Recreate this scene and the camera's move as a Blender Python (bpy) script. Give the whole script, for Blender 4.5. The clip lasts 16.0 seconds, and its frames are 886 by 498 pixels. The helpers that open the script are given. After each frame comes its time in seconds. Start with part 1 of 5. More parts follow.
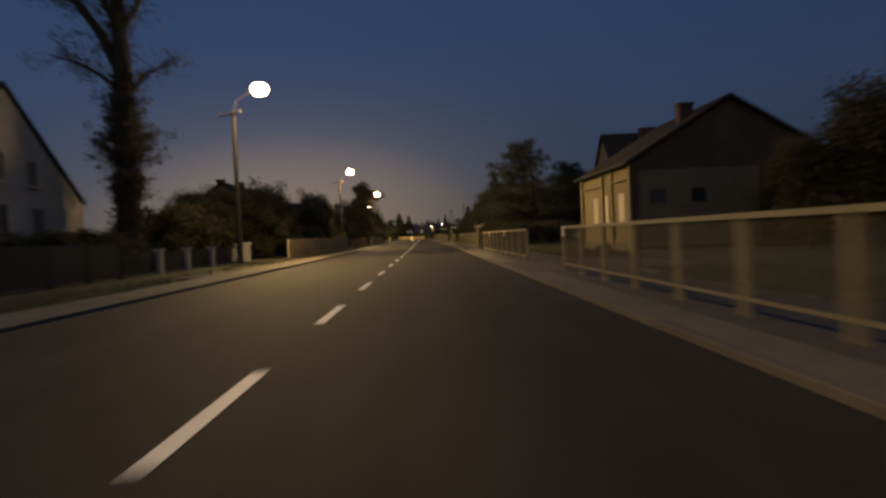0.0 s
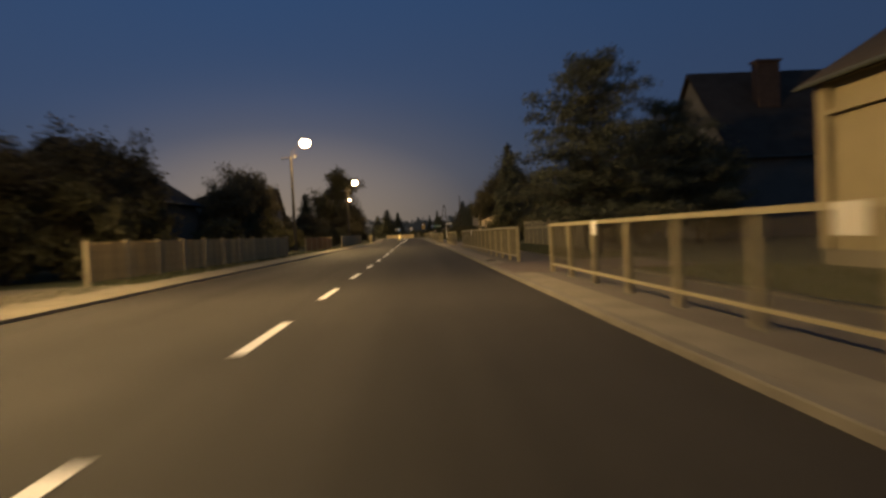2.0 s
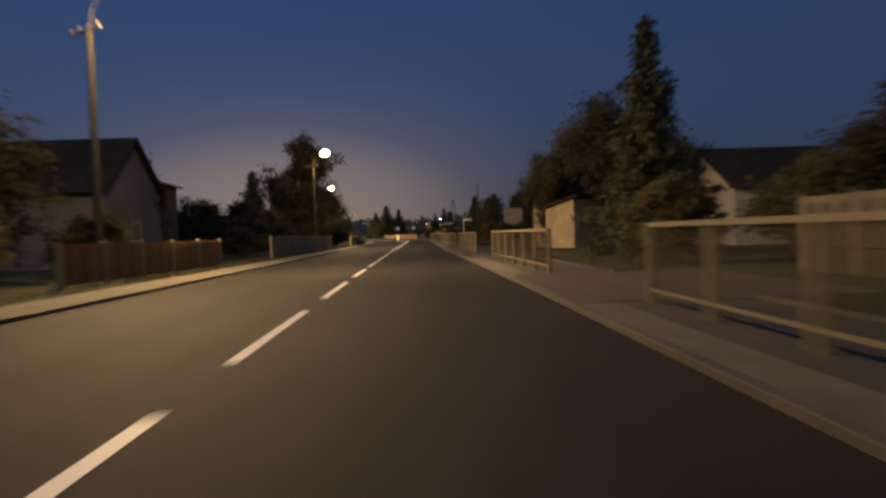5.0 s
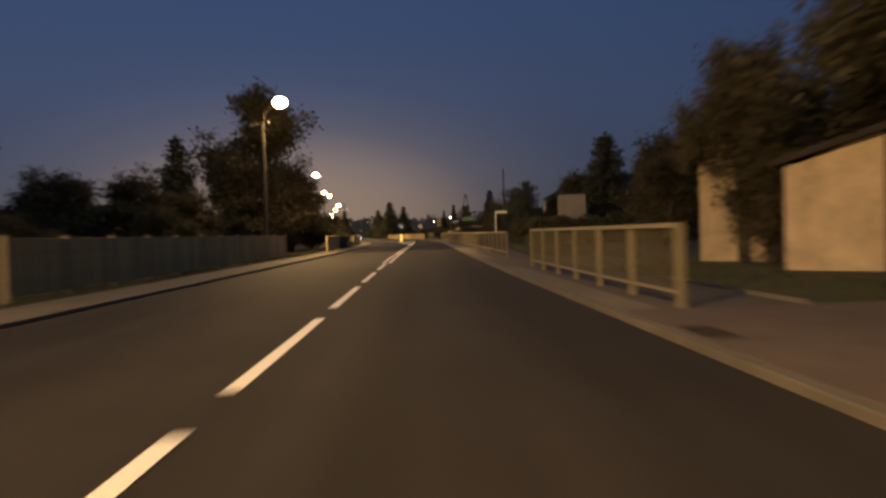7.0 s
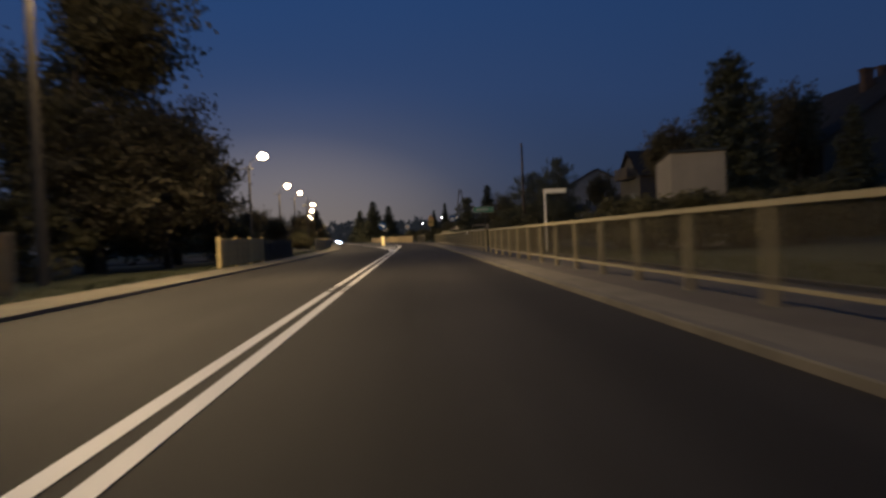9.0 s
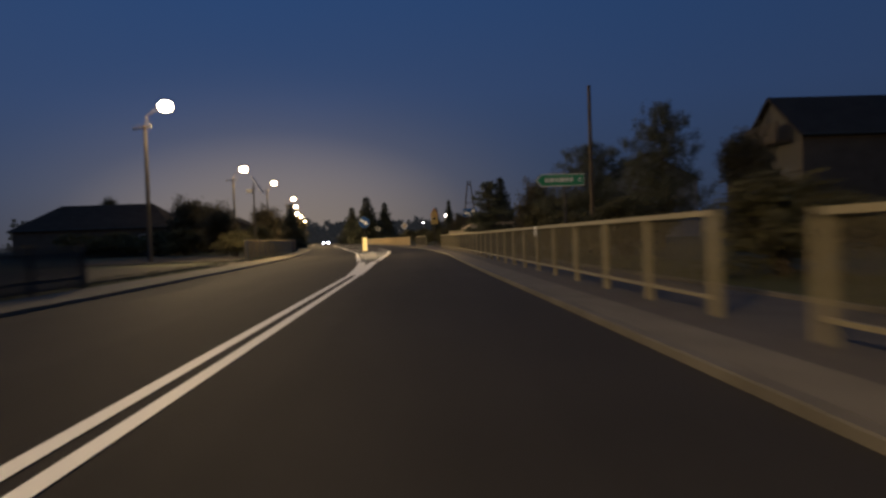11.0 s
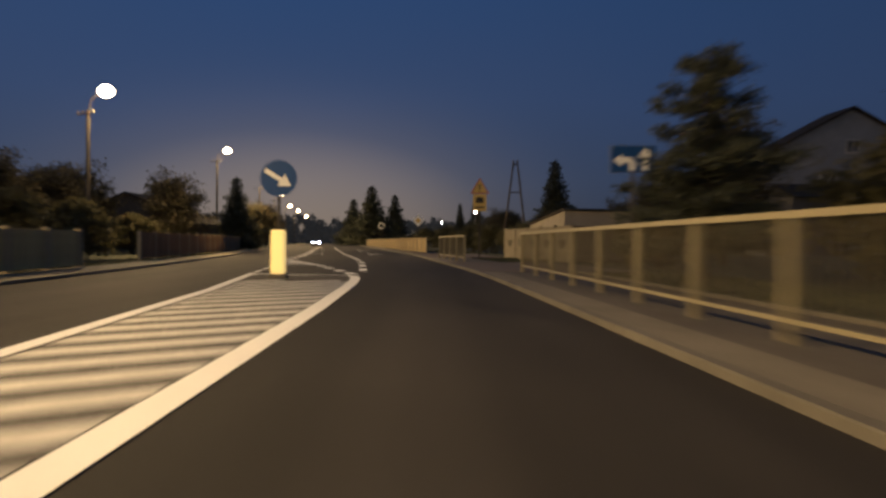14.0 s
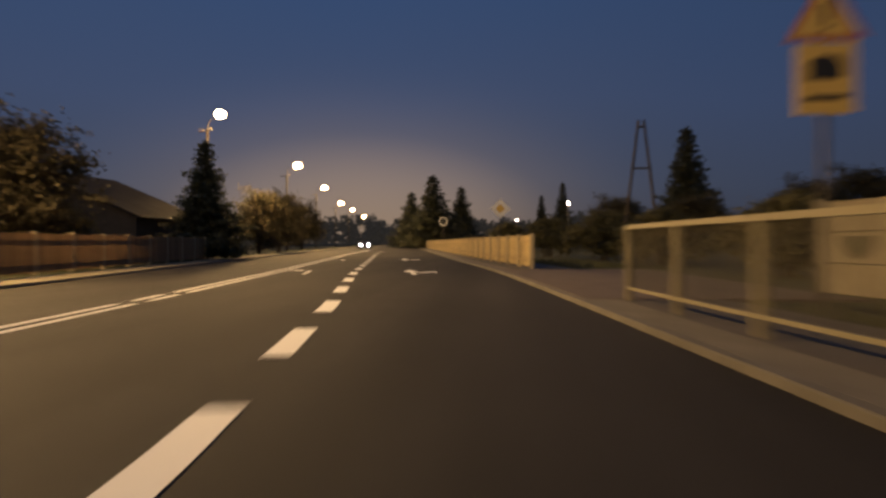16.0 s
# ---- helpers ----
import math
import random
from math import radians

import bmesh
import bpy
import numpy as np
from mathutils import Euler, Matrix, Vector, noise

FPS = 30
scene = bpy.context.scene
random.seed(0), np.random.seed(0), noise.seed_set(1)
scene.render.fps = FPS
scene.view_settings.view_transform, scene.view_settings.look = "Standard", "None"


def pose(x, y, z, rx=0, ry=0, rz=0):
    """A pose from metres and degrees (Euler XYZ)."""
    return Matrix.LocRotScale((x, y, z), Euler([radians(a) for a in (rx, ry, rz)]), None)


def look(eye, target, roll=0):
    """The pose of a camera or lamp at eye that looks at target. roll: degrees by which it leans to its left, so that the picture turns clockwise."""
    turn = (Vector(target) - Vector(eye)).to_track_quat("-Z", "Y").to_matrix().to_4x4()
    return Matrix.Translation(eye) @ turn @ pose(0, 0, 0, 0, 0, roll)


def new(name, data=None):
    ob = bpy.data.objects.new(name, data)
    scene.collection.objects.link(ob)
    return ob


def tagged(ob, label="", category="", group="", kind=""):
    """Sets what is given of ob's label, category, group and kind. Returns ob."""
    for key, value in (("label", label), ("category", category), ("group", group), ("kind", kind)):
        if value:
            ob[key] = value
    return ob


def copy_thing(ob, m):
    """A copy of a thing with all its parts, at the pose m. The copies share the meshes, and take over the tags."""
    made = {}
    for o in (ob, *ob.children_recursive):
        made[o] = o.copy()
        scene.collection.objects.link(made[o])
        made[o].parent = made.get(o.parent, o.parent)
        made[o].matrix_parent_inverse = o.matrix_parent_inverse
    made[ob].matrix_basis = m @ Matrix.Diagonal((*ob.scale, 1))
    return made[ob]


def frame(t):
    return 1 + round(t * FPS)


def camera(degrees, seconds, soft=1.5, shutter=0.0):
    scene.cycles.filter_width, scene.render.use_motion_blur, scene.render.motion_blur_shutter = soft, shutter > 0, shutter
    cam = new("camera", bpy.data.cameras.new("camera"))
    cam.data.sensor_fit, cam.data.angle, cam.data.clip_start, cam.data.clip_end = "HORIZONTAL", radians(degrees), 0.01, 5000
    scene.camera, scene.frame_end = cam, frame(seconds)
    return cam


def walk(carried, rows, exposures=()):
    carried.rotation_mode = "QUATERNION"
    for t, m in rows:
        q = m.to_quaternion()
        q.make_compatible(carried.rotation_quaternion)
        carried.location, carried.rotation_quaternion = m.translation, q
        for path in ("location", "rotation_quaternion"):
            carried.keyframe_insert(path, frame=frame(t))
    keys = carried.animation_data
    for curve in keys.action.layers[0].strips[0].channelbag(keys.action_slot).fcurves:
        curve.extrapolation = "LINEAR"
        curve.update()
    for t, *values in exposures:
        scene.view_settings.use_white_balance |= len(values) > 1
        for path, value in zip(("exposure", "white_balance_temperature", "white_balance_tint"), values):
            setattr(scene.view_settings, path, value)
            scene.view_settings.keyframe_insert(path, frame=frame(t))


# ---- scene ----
cam = camera(68.0, 16.0, soft=2.8, shutter=1.0)
PATH = [
    (0, (1.592, -5.297, 1.211), (1.64, -3.298, 1.17), -2.6),
    (0.5, (1.627, 1.292, 1.192), (1.687, 3.29, 1.145), -2.5),
    (1, (1.758, 8.053, 1.187), (1.824, 10.052, 1.135), -2.5),
    (1.5, (1.772, 14.592, 1.144), (1.847, 16.59, 1.095), -2.5),
    (2, (1.933, 21.272, 1.202), (2.008, 23.27, 1.154), -2.6),
    (2.5, (2.0, 27.964, 1.163), (2.079, 29.962, 1.12), -2.3),
    (3, (2.002, 34.583, 1.173), (2.083, 36.581, 1.131), -2.4),
    (3.5, (1.957, 41.19, 1.185), (2.041, 43.188, 1.143), -2.1),
    (4, (1.981, 47.981, 1.209), (2.063, 49.979, 1.164), -2.1),
    (6.5, (1.436, 82.416, 1.293), (1.477, 84.415, 1.246), -1.6),
    (7, (1.3, 89.173, 1.228), (1.348, 91.171, 1.181), -1.8),
    (7.5, (1.268, 95.695, 1.129), (1.324, 97.694, 1.082), -1.7),
    (8, (1.246, 102.407, 1.102), (1.31, 104.406, 1.053), -2.2),
    (8.5, (1.11, 109.033, 1.091), (1.184, 111.031, 1.045), -2.5),
    (9, (1.02, 115.813, 0.996), (1.106, 117.811, 0.957), -2.5),
    (11.5, (1.408, 149.856, 1.099), (1.492, 151.854, 1.066), -1.5),
    (12, (1.419, 156.618, 1.075), (1.503, 158.616, 1.046), -0.9),
    (12.5, (1.329, 163.37, 1.035), (1.411, 165.368, 1.008), -0.6),
    (13, (1.236, 170.292, 1.035), (1.315, 172.29, 1.009), -0.1),
    (13.5, (1.224, 177.195, 1.02), (1.291, 179.193, 0.997), 0.1),
    (14, (0.995, 184.256, 1.007), (1.036, 186.255, 0.985), 0.4),
    (14.5, (0.755, 191.291, 1), (0.762, 193.291, 0.98), 0.3),
    (15, (0.43, 198.5, 1.045), (0.397, 200.5, 1.026), 0.0),
    (15.5, (-0.03, 205.28, 1.02), (-0.115, 207.278, 1.002), -0.1),
    (16, (-0.6, 211.95, 1.035), (-0.759, 213.943, 1.016), -0.1),
]
EXPOSURES = [(0.0, -0.04, 7300, 9), (0.5, -0.05, 7100, 9), (1.0, 0.05, 7100, 8), (1.5, 0.15, 7000, 6), (2.5, 0.2, 7300, 7), (3.0, 0.16, 7600, 9), (3.5, 0.06, 7200, 10), (4.0, 0.07, 6700, 11), (6.5, 0.24, 7500, 20), (7.0, 0.29, 7900, 17),
             (7.5, 0.24, 7300, 15), (8.0, 0.06, 6500, 11), (8.5, -0.08, 5900, 10), (9.0, -0.08, 5700, 10), (11.5, 0.15, 6500, 9), (12.0, 0.22, 7100, 8), (12.5, 0.3, 7300, 8), (13.0, 0.5, 7700, 10), (13.5, 0.15, 6800, 9), (14.0, 0.1, 6500, 10),
             (14.5, 0.25, 6900, 10), (15.0, 0.25, 7400, 13), (15.5, 0.3, 7500, 14), (16.0, 0.3, 7800, 15)]
walk(cam, [(t, look(eye, target, roll)) for t, eye, target, roll in PATH], EXPOSURES)

# ---------------------------------------------------------------- world: dusk sky
world = bpy.data.worlds.new("dusk_sky")
scene.world = world
world.use_nodes = True
wn, wl = world.node_tree.nodes, world.node_tree.links
wbg = wn["Background"]
wtc = wn.new("ShaderNodeTexCoord")
wsep = wn.new("ShaderNodeSeparateXYZ")
wramp = wn.new("ShaderNodeValToRGB")
wnoise = wn.new("ShaderNodeTexNoise")
wnoise.inputs["Scale"].default_value = 2.2
wnoise.inputs["Detail"].default_value = 4
wmul = wn.new("ShaderNodeMath")
wmul.operation = "MULTIPLY_ADD"
wmul.inputs[1].default_value = 0.10
wadd = wn.new("ShaderNodeMath")
wadd.operation = "ADD"
wl.new(wtc.outputs["Generated"], wsep.inputs[0])
wl.new(wtc.outputs["Generated"], wnoise.inputs["Vector"])
wl.new(wnoise.outputs["Fac"], wmul.inputs[0])
wmul.inputs[2].default_value = -0.05
wl.new(wsep.outputs["Z"], wadd.inputs[0])
wl.new(wmul.outputs[0], wadd.inputs[1])
wl.new(wadd.outputs[0], wramp.inputs[0])
wramp.color_ramp.elements[0].position = 0.0
wramp.color_ramp.elements[0].color = (0.032, 0.039, 0.060, 1)
wramp.color_ramp.elements[1].position = 1.0
wramp.color_ramp.elements[1].color = (0.014, 0.044, 0.122, 1)
for pos, col in ((0.08, (0.033, 0.050, 0.095)), (0.20, (0.030, 0.055, 0.126)), (0.38, (0.021, 0.053, 0.140))):
    el = wramp.color_ramp.elements.new(pos)
    el.color = (*col, 1)
# the village's lamps light the damp air low over the road ahead
wdot = wn.new("ShaderNodeVectorMath")
wdot.operation = "DOT_PRODUCT"
wdot.inputs[1].default_value = Vector((-0.20, 0.98, 0.05)).normalized()
wsq = wn.new("ShaderNodeVectorMath")
wsq.operation = "MULTIPLY"
wsq.inputs[1].default_value = (1.0, 1.0, 2.2)
wnm = wn.new("ShaderNodeVectorMath")
wnm.operation = "NORMALIZE"
wl.new(wtc.outputs["Generated"], wsq.inputs[0])
wl.new(wsq.outputs[0], wnm.inputs[0])
wl.new(wnm.outputs[0], wdot.inputs[0])
wglow = wn.new("ShaderNodeValToRGB")
wglow.color_ramp.interpolation = "B_SPLINE"
wglow.color_ramp.elements[0].position = 0.72
wglow.color_ramp.elements[0].color = (0, 0, 0, 1)
wglow.color_ramp.elements[1].position = 1.0
wglow.color_ramp.elements[1].color = (0.205, 0.145, 0.080, 1)
mid = wglow.color_ramp.elements.new(0.955)
mid.color = (0.010, 0.0082, 0.0052, 1)
edge = wglow.color_ramp.elements.new(0.86)
edge.color = (0.0016, 0.0013, 0.0010, 1)
wl.new(wdot.outputs["Value"], wglow.inputs[0])
wsum = wn.new("ShaderNodeMix")
wsum.data_type, wsum.blend_type = "RGBA", "ADD"
wsum.inputs[0].default_value = 1.0
wl.new(wramp.outputs[0], wsum.inputs[6])
wl.new(wglow.outputs[0], wsum.inputs[7])
wside = wn.new("ShaderNodeMapRange")
wside.interpolation_type = "SMOOTHSTEP"
for k, v in ((1, -0.3), (2, 0.8), (3, 1.0), (4, 0.76)):
    wside.inputs[k].default_value = v
wl.new(wsep.outputs["X"], wside.inputs[0])
wdim = wn.new("ShaderNodeMix")
wdim.data_type, wdim.blend_type = "RGBA", "MULTIPLY"
wdim.inputs[0].default_value = 1.0
wl.new(wsum.outputs[2], wdim.inputs[6])
wl.new(wside.outputs[0], wdim.inputs[7])
# the unseen sky behind the road's run is brightened warmly, as added fill
wrear = wn.new("ShaderNodeMapRange")
wrear.interpolation_type = "SMOOTHSTEP"
for k, v in ((1, 0.35), (2, -0.9), (3, 0.0), (4, 1.0)):
    wrear.inputs[k].default_value = v
wl.new(wsep.outputs["Y"], wrear.inputs[0])
wtint = wn.new("ShaderNodeMix")
wtint.data_type = "RGBA"
wtint.inputs[6].default_value, wtint.inputs[7].default_value = (1, 1, 1, 1), (3.0, 2.1, 1.45, 1)
wl.new(wrear.outputs[0], wtint.inputs[0])
wback = wn.new("ShaderNodeMix")
wback.data_type, wback.blend_type = "RGBA", "MULTIPLY"
wback.inputs[0].default_value = 1.0
wl.new(wdim.outputs[2], wback.inputs[6])
wl.new(wtint.outputs[2], wback.inputs[7])
wl.new(wback.outputs[2], wbg.inputs["Color"])
wbg.inputs["Strength"].default_value = 1.03

LAMP_POWER = 25500.0
LAMP_COLOUR = (1.0, 0.67, 0.30)


# ---------------------------------------------------------------- materials
def mat(name, colour, rough=0.8, metal=0.0, var=0.25, scale=3.0, fine=60.0, bump=0.15, spec=0.4, dark=None, obj_random=0.0, island=0.0):
    """A surface with blotches at a large scale, grain at a small one, and relief."""
    m = bpy.data.materials.new(name)
    m.use_nodes = True
    n, l = m.node_tree.nodes, m.node_tree.links
    b = n["Principled BSDF"]
    b.inputs["Roughness"].default_value = rough
    b.inputs["Metallic"].default_value = metal
    b.inputs["Specular IOR Level"].default_value = spec
    tc = n.new("ShaderNodeTexCoord")
    n1 = n.new("ShaderNodeTexNoise")
    n1.inputs["Scale"].default_value = scale
    n1.inputs["Detail"].default_value = 5
    n1.inputs["Roughness"].default_value = 0.62
    n2 = n.new("ShaderNodeTexNoise")
    n2.inputs["Scale"].default_value = fine
    n2.inputs["Detail"].default_value = 3
    l.new(tc.outputs["Object"], n1.inputs["Vector"])
    l.new(tc.outputs["Object"], n2.inputs["Vector"])
    mix = n.new("ShaderNodeMix")
    mix.data_type = "RGBA"
    lo = dark or tuple(c * (1 - 1.6 * var) for c in colour)
    hi = tuple(min(1, c * (1 + var)) for c in colour)
    mix.inputs[6].default_value = (*[max(0.001, c) for c in lo], 1)
    mix.inputs[7].default_value = (*hi, 1)
    mad = n.new("ShaderNodeMath")
    mad.operation = "MULTIPLY_ADD"
    mad.inputs[1].default_value = 0.35
    l.new(n2.outputs["Fac"], mad.inputs[0])
    sub = n.new("ShaderNodeMath")
    sub.operation = "MULTIPLY_ADD"
    sub.inputs[1].default_value = 1.3
    sub.inputs[2].default_value = -0.33
    l.new(n1.outputs["Fac"], sub.inputs[0])
    l.new(sub.outputs[0], mad.inputs[2])
    last = mad
    if obj_random or island:
        if obj_random:
            info = n.new("ShaderNodeObjectInfo")
            out, amount = info.outputs["Random"], obj_random
        else:
            info = n.new("ShaderNodeNewGeometry")
            out, amount = info.outputs["Random Per Island"], island
        r = n.new("ShaderNodeMath")
        r.operation = "MULTIPLY_ADD"
        r.inputs[1].default_value = amount
        l.new(out, r.inputs[0])
        l.new(mad.outputs[0], r.inputs[2])
        s2 = n.new("ShaderNodeMath")
        s2.operation = "SUBTRACT"
        s2.inputs[1].default_value = amount / 2
        l.new(r.outputs[0], s2.inputs[0])
        last = s2
    last.use_clamp = True
    l.new(last.outputs[0], mix.inputs[0])
    l.new(mix.outputs[2], b.inputs["Base Color"])
    if bump:
        bp = n.new("ShaderNodeBump")
        bp.inputs["Strength"].default_value = bump
        bp.inputs["Distance"].default_value = 0.02
        l.new(n2.outputs["Fac"], bp.inputs["Height"])
        l.new(bp.outputs[0], b.inputs["Normal"])
    return m


def glow(name, colour, strength):
    m = bpy.data.materials.new(name)
    m.use_nodes = True
    b = m.node_tree.nodes["Principled BSDF"]
    b.inputs["Base Color"].default_value = (*colour, 1)
    b.inputs["Emission Color"].default_value = (*colour, 1)
    b.inputs["Emission Strength"].default_value = strength
    return m


M_ASPHALT = mat("asphalt", (0.027, 0.0245, 0.0225), 0.78, var=0.26, scale=0.35, fine=70, bump=0.6, spec=0.22)
# long streaks along the driving direction: wheel tracks, oil and wear
an, al = M_ASPHALT.node_tree.nodes, M_ASPHALT.node_tree.links
amap = an.new("ShaderNodeMapping")
amap.inputs["Scale"].default_value = (0.9, 0.03, 1.0)
astr = an.new("ShaderNodeTexNoise")
astr.inputs["Scale"].default_value = 1.0
astr.inputs["Detail"].default_value = 4
arng = an.new("ShaderNodeMapRange")
for k, v in ((1, 0.3), (2, 0.7), (3, 0.55), (4, 1.32)):
    arng.inputs[k].default_value = v
amul = an.new("ShaderNodeMix")
amul.data_type, amul.blend_type = "RGBA", "MULTIPLY"
amul.inputs[0].default_value = 1.0
atc = an.new("ShaderNodeTexCoord")
al.new(atc.outputs["Object"], amap.inputs["Vector"])
al.new(amap.outputs[0], astr.inputs["Vector"])
al.new(astr.outputs["Fac"], arng.inputs[0])
ab = an["Principled BSDF"]
al.new(ab.inputs["Base Color"].links[0].from_socket, amul.inputs[6])
al.new(arng.outputs[0], amul.inputs[7])
al.new(amul.outputs[2], ab.inputs["Base Color"])
M_GUTTER = mat("dark_gutter", (0.026, 0.023, 0.020), 0.9, var=0.35, scale=2.0, fine=50, bump=0.4)
M_PAVER = mat("reddish_block_paving", (0.105, 0.080, 0.067), 0.85, var=0.25, scale=1.5, fine=70, bump=0.35)
M_ISLAND = mat("patched_asphalt", (0.055, 0.049, 0.042), 0.85, var=0.25, scale=1.2, fine=70, bump=0.4)
M_PAINT = mat("road_paint", (0.88, 0.87, 0.84), 0.55, var=0.05, scale=2.5, fine=80, bump=0.2, dark=(0.76, 0.75, 0.72))
pb = M_PAINT.node_tree.nodes["Principled BSDF"]
pb.inputs["Sheen Weight"].default_value, pb.inputs["Sheen Roughness"].default_value = 1.0, 0.35  # glass beads
M_WORN = mat("worn_road_paint", (0.66, 0.65, 0.61), 0.7, var=0.2, scale=4, fine=60, bump=0.2, dark=(0.34, 0.33, 0.31))
M_KERB = mat("kerb_concrete", (0.12, 0.108, 0.09), 0.85, var=0.2, scale=3, fine=120, obj_random=0.5)
M_SLAB = mat("concrete_paving", (0.155, 0.137, 0.108), 0.88, var=0.3, scale=1.3, fine=90, bump=0.3)
M_FOOT = mat("sandy_footway", (0.15, 0.132, 0.098), 0.9, var=0.3, scale=0.9, fine=70, bump=0.35)
M_PAVE = mat("grey_paving", (0.085, 0.074, 0.064), 0.85, var=0.25, scale=1.4, fine=90, bump=0.3)
M_UNLIT = mat("dark_unlit_ground", (0.022, 0.019, 0.013), 0.95, var=0.4, scale=0.8, fine=30, bump=0.9)
M_GRASS = mat("dusk_grass", (0.045, 0.050, 0.022), 0.95, var=0.4, scale=0.6, fine=40, bump=0.8)
M_BLADE = mat("grass_blades", (0.052, 0.057, 0.024), 0.9, var=0.3, scale=0.5, fine=5, bump=0, island=0.6)
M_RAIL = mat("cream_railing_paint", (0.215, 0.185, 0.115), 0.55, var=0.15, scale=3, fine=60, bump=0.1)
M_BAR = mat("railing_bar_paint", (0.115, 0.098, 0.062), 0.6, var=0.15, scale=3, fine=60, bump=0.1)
M_WOODF = mat("weathered_fence_wood", (0.46, 0.34, 0.165), 0.85, var=0.3, scale=4, fine=50, obj_random=0.6)
M_WOODR = mat("reddish_fence_wood", (0.22, 0.135, 0.07), 0.85, var=0.3, scale=4, fine=50, obj_random=0.6)
M_WOODL = mat("pale_fence_wood", (0.46, 0.365, 0.175), 0.85, var=0.25, scale=4, fine=50, obj_random=0.5)
M_FPOST = mat("fence_post_concrete", (0.34, 0.285, 0.19), 0.85, var=0.2, scale=4, fine=60)
M_POLE = mat("lamp_pole_concrete", (0.062, 0.055, 0.047), 0.85, var=0.2, scale=2, fine=60)
M_STEEL = mat("galvanised_steel", (0.24, 0.24, 0.235), 0.5, 0.6, var=0.15, scale=4, fine=80, bump=0.05)
M_DARK = mat("dark_iron", (0.03, 0.03, 0.03), 0.6, 0.4, var=0.2)
M_LAMP = glow("sodium_lamp_glass", (1.0, 0.68, 0.32), 75.0)
M_LAMPW = glow("white_lamp_glass", (1.0, 0.9, 0.75), 30.0)
M_HEAD = glow("headlamp_glass", (0.75, 0.82, 1.0), 90.0)
M_LEAF = mat("autumn_leaves", (0.125, 0.112, 0.064), 0.8, var=0.25, scale=0.8, fine=6, bump=0, island=0.3)
M_LEAFB = mat("brown_leaves", (0.105, 0.092, 0.058), 0.8, var=0.25, scale=0.8, fine=6, bump=0, island=0.3)
M_BUSH = mat("dark_bush_leaves", (0.112, 0.104, 0.056), 0.8, var=0.25, scale=0.8, fine=6, bump=0, island=0.3)
M_NEEDLE = mat("dark_needles", (0.100, 0.106, 0.074), 0.8, var=0.25, scale=0.8, fine=6, bump=0, island=0.8)
M_FAR = mat("far_trees_haze_glow", (0.08, 0.075, 0.055), 0.9, var=0.3, scale=0.05, fine=1, bump=0, island=0.6)
for lm in (M_LEAF, M_LEAFB, M_BUSH, M_NEEDLE, M_FAR):
    ln, ll = lm.node_tree.nodes, lm.node_tree.links
    lb = ln["Principled BSDF"]
    lb.inputs["Specular IOR Level"].default_value = 0.15
    ltr = ln.new("ShaderNodeBsdfTranslucent")
    lmix = ln.new("ShaderNodeMixShader")
    lmix.inputs[0].default_value = 0.42
    ll.new(lb.inputs["Base Color"].links[0].from_socket, ltr.inputs["Color"])
    ll.new(lb.outputs[0], lmix.inputs[1])
    ll.new(ltr.outputs[0], lmix.inputs[2])
    ll.new(lmix.outputs[0], ln["Material Output"].inputs["Surface"])
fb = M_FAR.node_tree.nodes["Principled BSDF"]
fb.inputs["Emission Color"].default_value, fb.inputs["Emission Strength"].default_value = (0.95, 0.95, 1.0, 1), 0.022  # distance haze painted onto the crowns as faint emission
M_BARK = mat("bark", (0.075, 0.058, 0.042), 0.95, var=0.4, scale=3, fine=30, bump=0.8)
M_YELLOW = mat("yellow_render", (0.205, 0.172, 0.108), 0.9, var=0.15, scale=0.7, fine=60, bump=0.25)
M_GREYR = mat("grey_render", (0.22, 0.20, 0.175), 0.9, var=0.2, scale=0.7, fine=60, bump=0.25)
M_WHITER = mat("pale_render", (0.44, 0.42, 0.38), 0.9, var=0.15, scale=0.6, fine=60, bump=0.2)
M_BLOCK = mat("sandy_render", (0.58, 0.46, 0.32), 0.9, var=0.34, scale=1.6, fine=30, bump=0.5)
M_SHED = mat("weathered_shed_render", (0.29, 0.255, 0.21), 0.9, var=0.25, scale=0.9, fine=40, bump=0.3)
M_TIMBER = mat("dark_timber_wall", (0.07, 0.06, 0.052), 0.9, var=0.25, scale=1.5, fine=30)
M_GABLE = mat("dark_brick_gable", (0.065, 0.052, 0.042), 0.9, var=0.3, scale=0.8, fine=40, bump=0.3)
M_DIM = mat("dull_grey_render", (0.085, 0.082, 0.08), 0.9, var=0.2, scale=0.8, fine=50, bump=0.25)
M_GREYD = mat("dark_grey_render", (0.06, 0.058, 0.056), 0.9, var=0.2, scale=0.8, fine=50, bump=0.25)
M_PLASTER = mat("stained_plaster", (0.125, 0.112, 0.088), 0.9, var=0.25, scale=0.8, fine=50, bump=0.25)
M_ROOF = mat("dark_roof_tiles", (0.046, 0.040, 0.036), 0.95, var=0.3, scale=1.0, fine=40, bump=0.3, spec=0.08)
M_BRICK = mat("chimney_brick", (0.06, 0.038, 0.030), 0.9, var=0.3, scale=3, fine=40)
M_GLASS = mat("dark_window_glass", (0.02, 0.022, 0.026), 0.08, var=0.05, bump=0, spec=0.6)
M_BLIND = mat("roller_shutter", (0.62, 0.58, 0.48), 0.6, var=0.08, bump=0.05)
M_FRAME = mat("white_window_frame", (0.45, 0.43, 0.39), 0.5, var=0.08, bump=0.05)
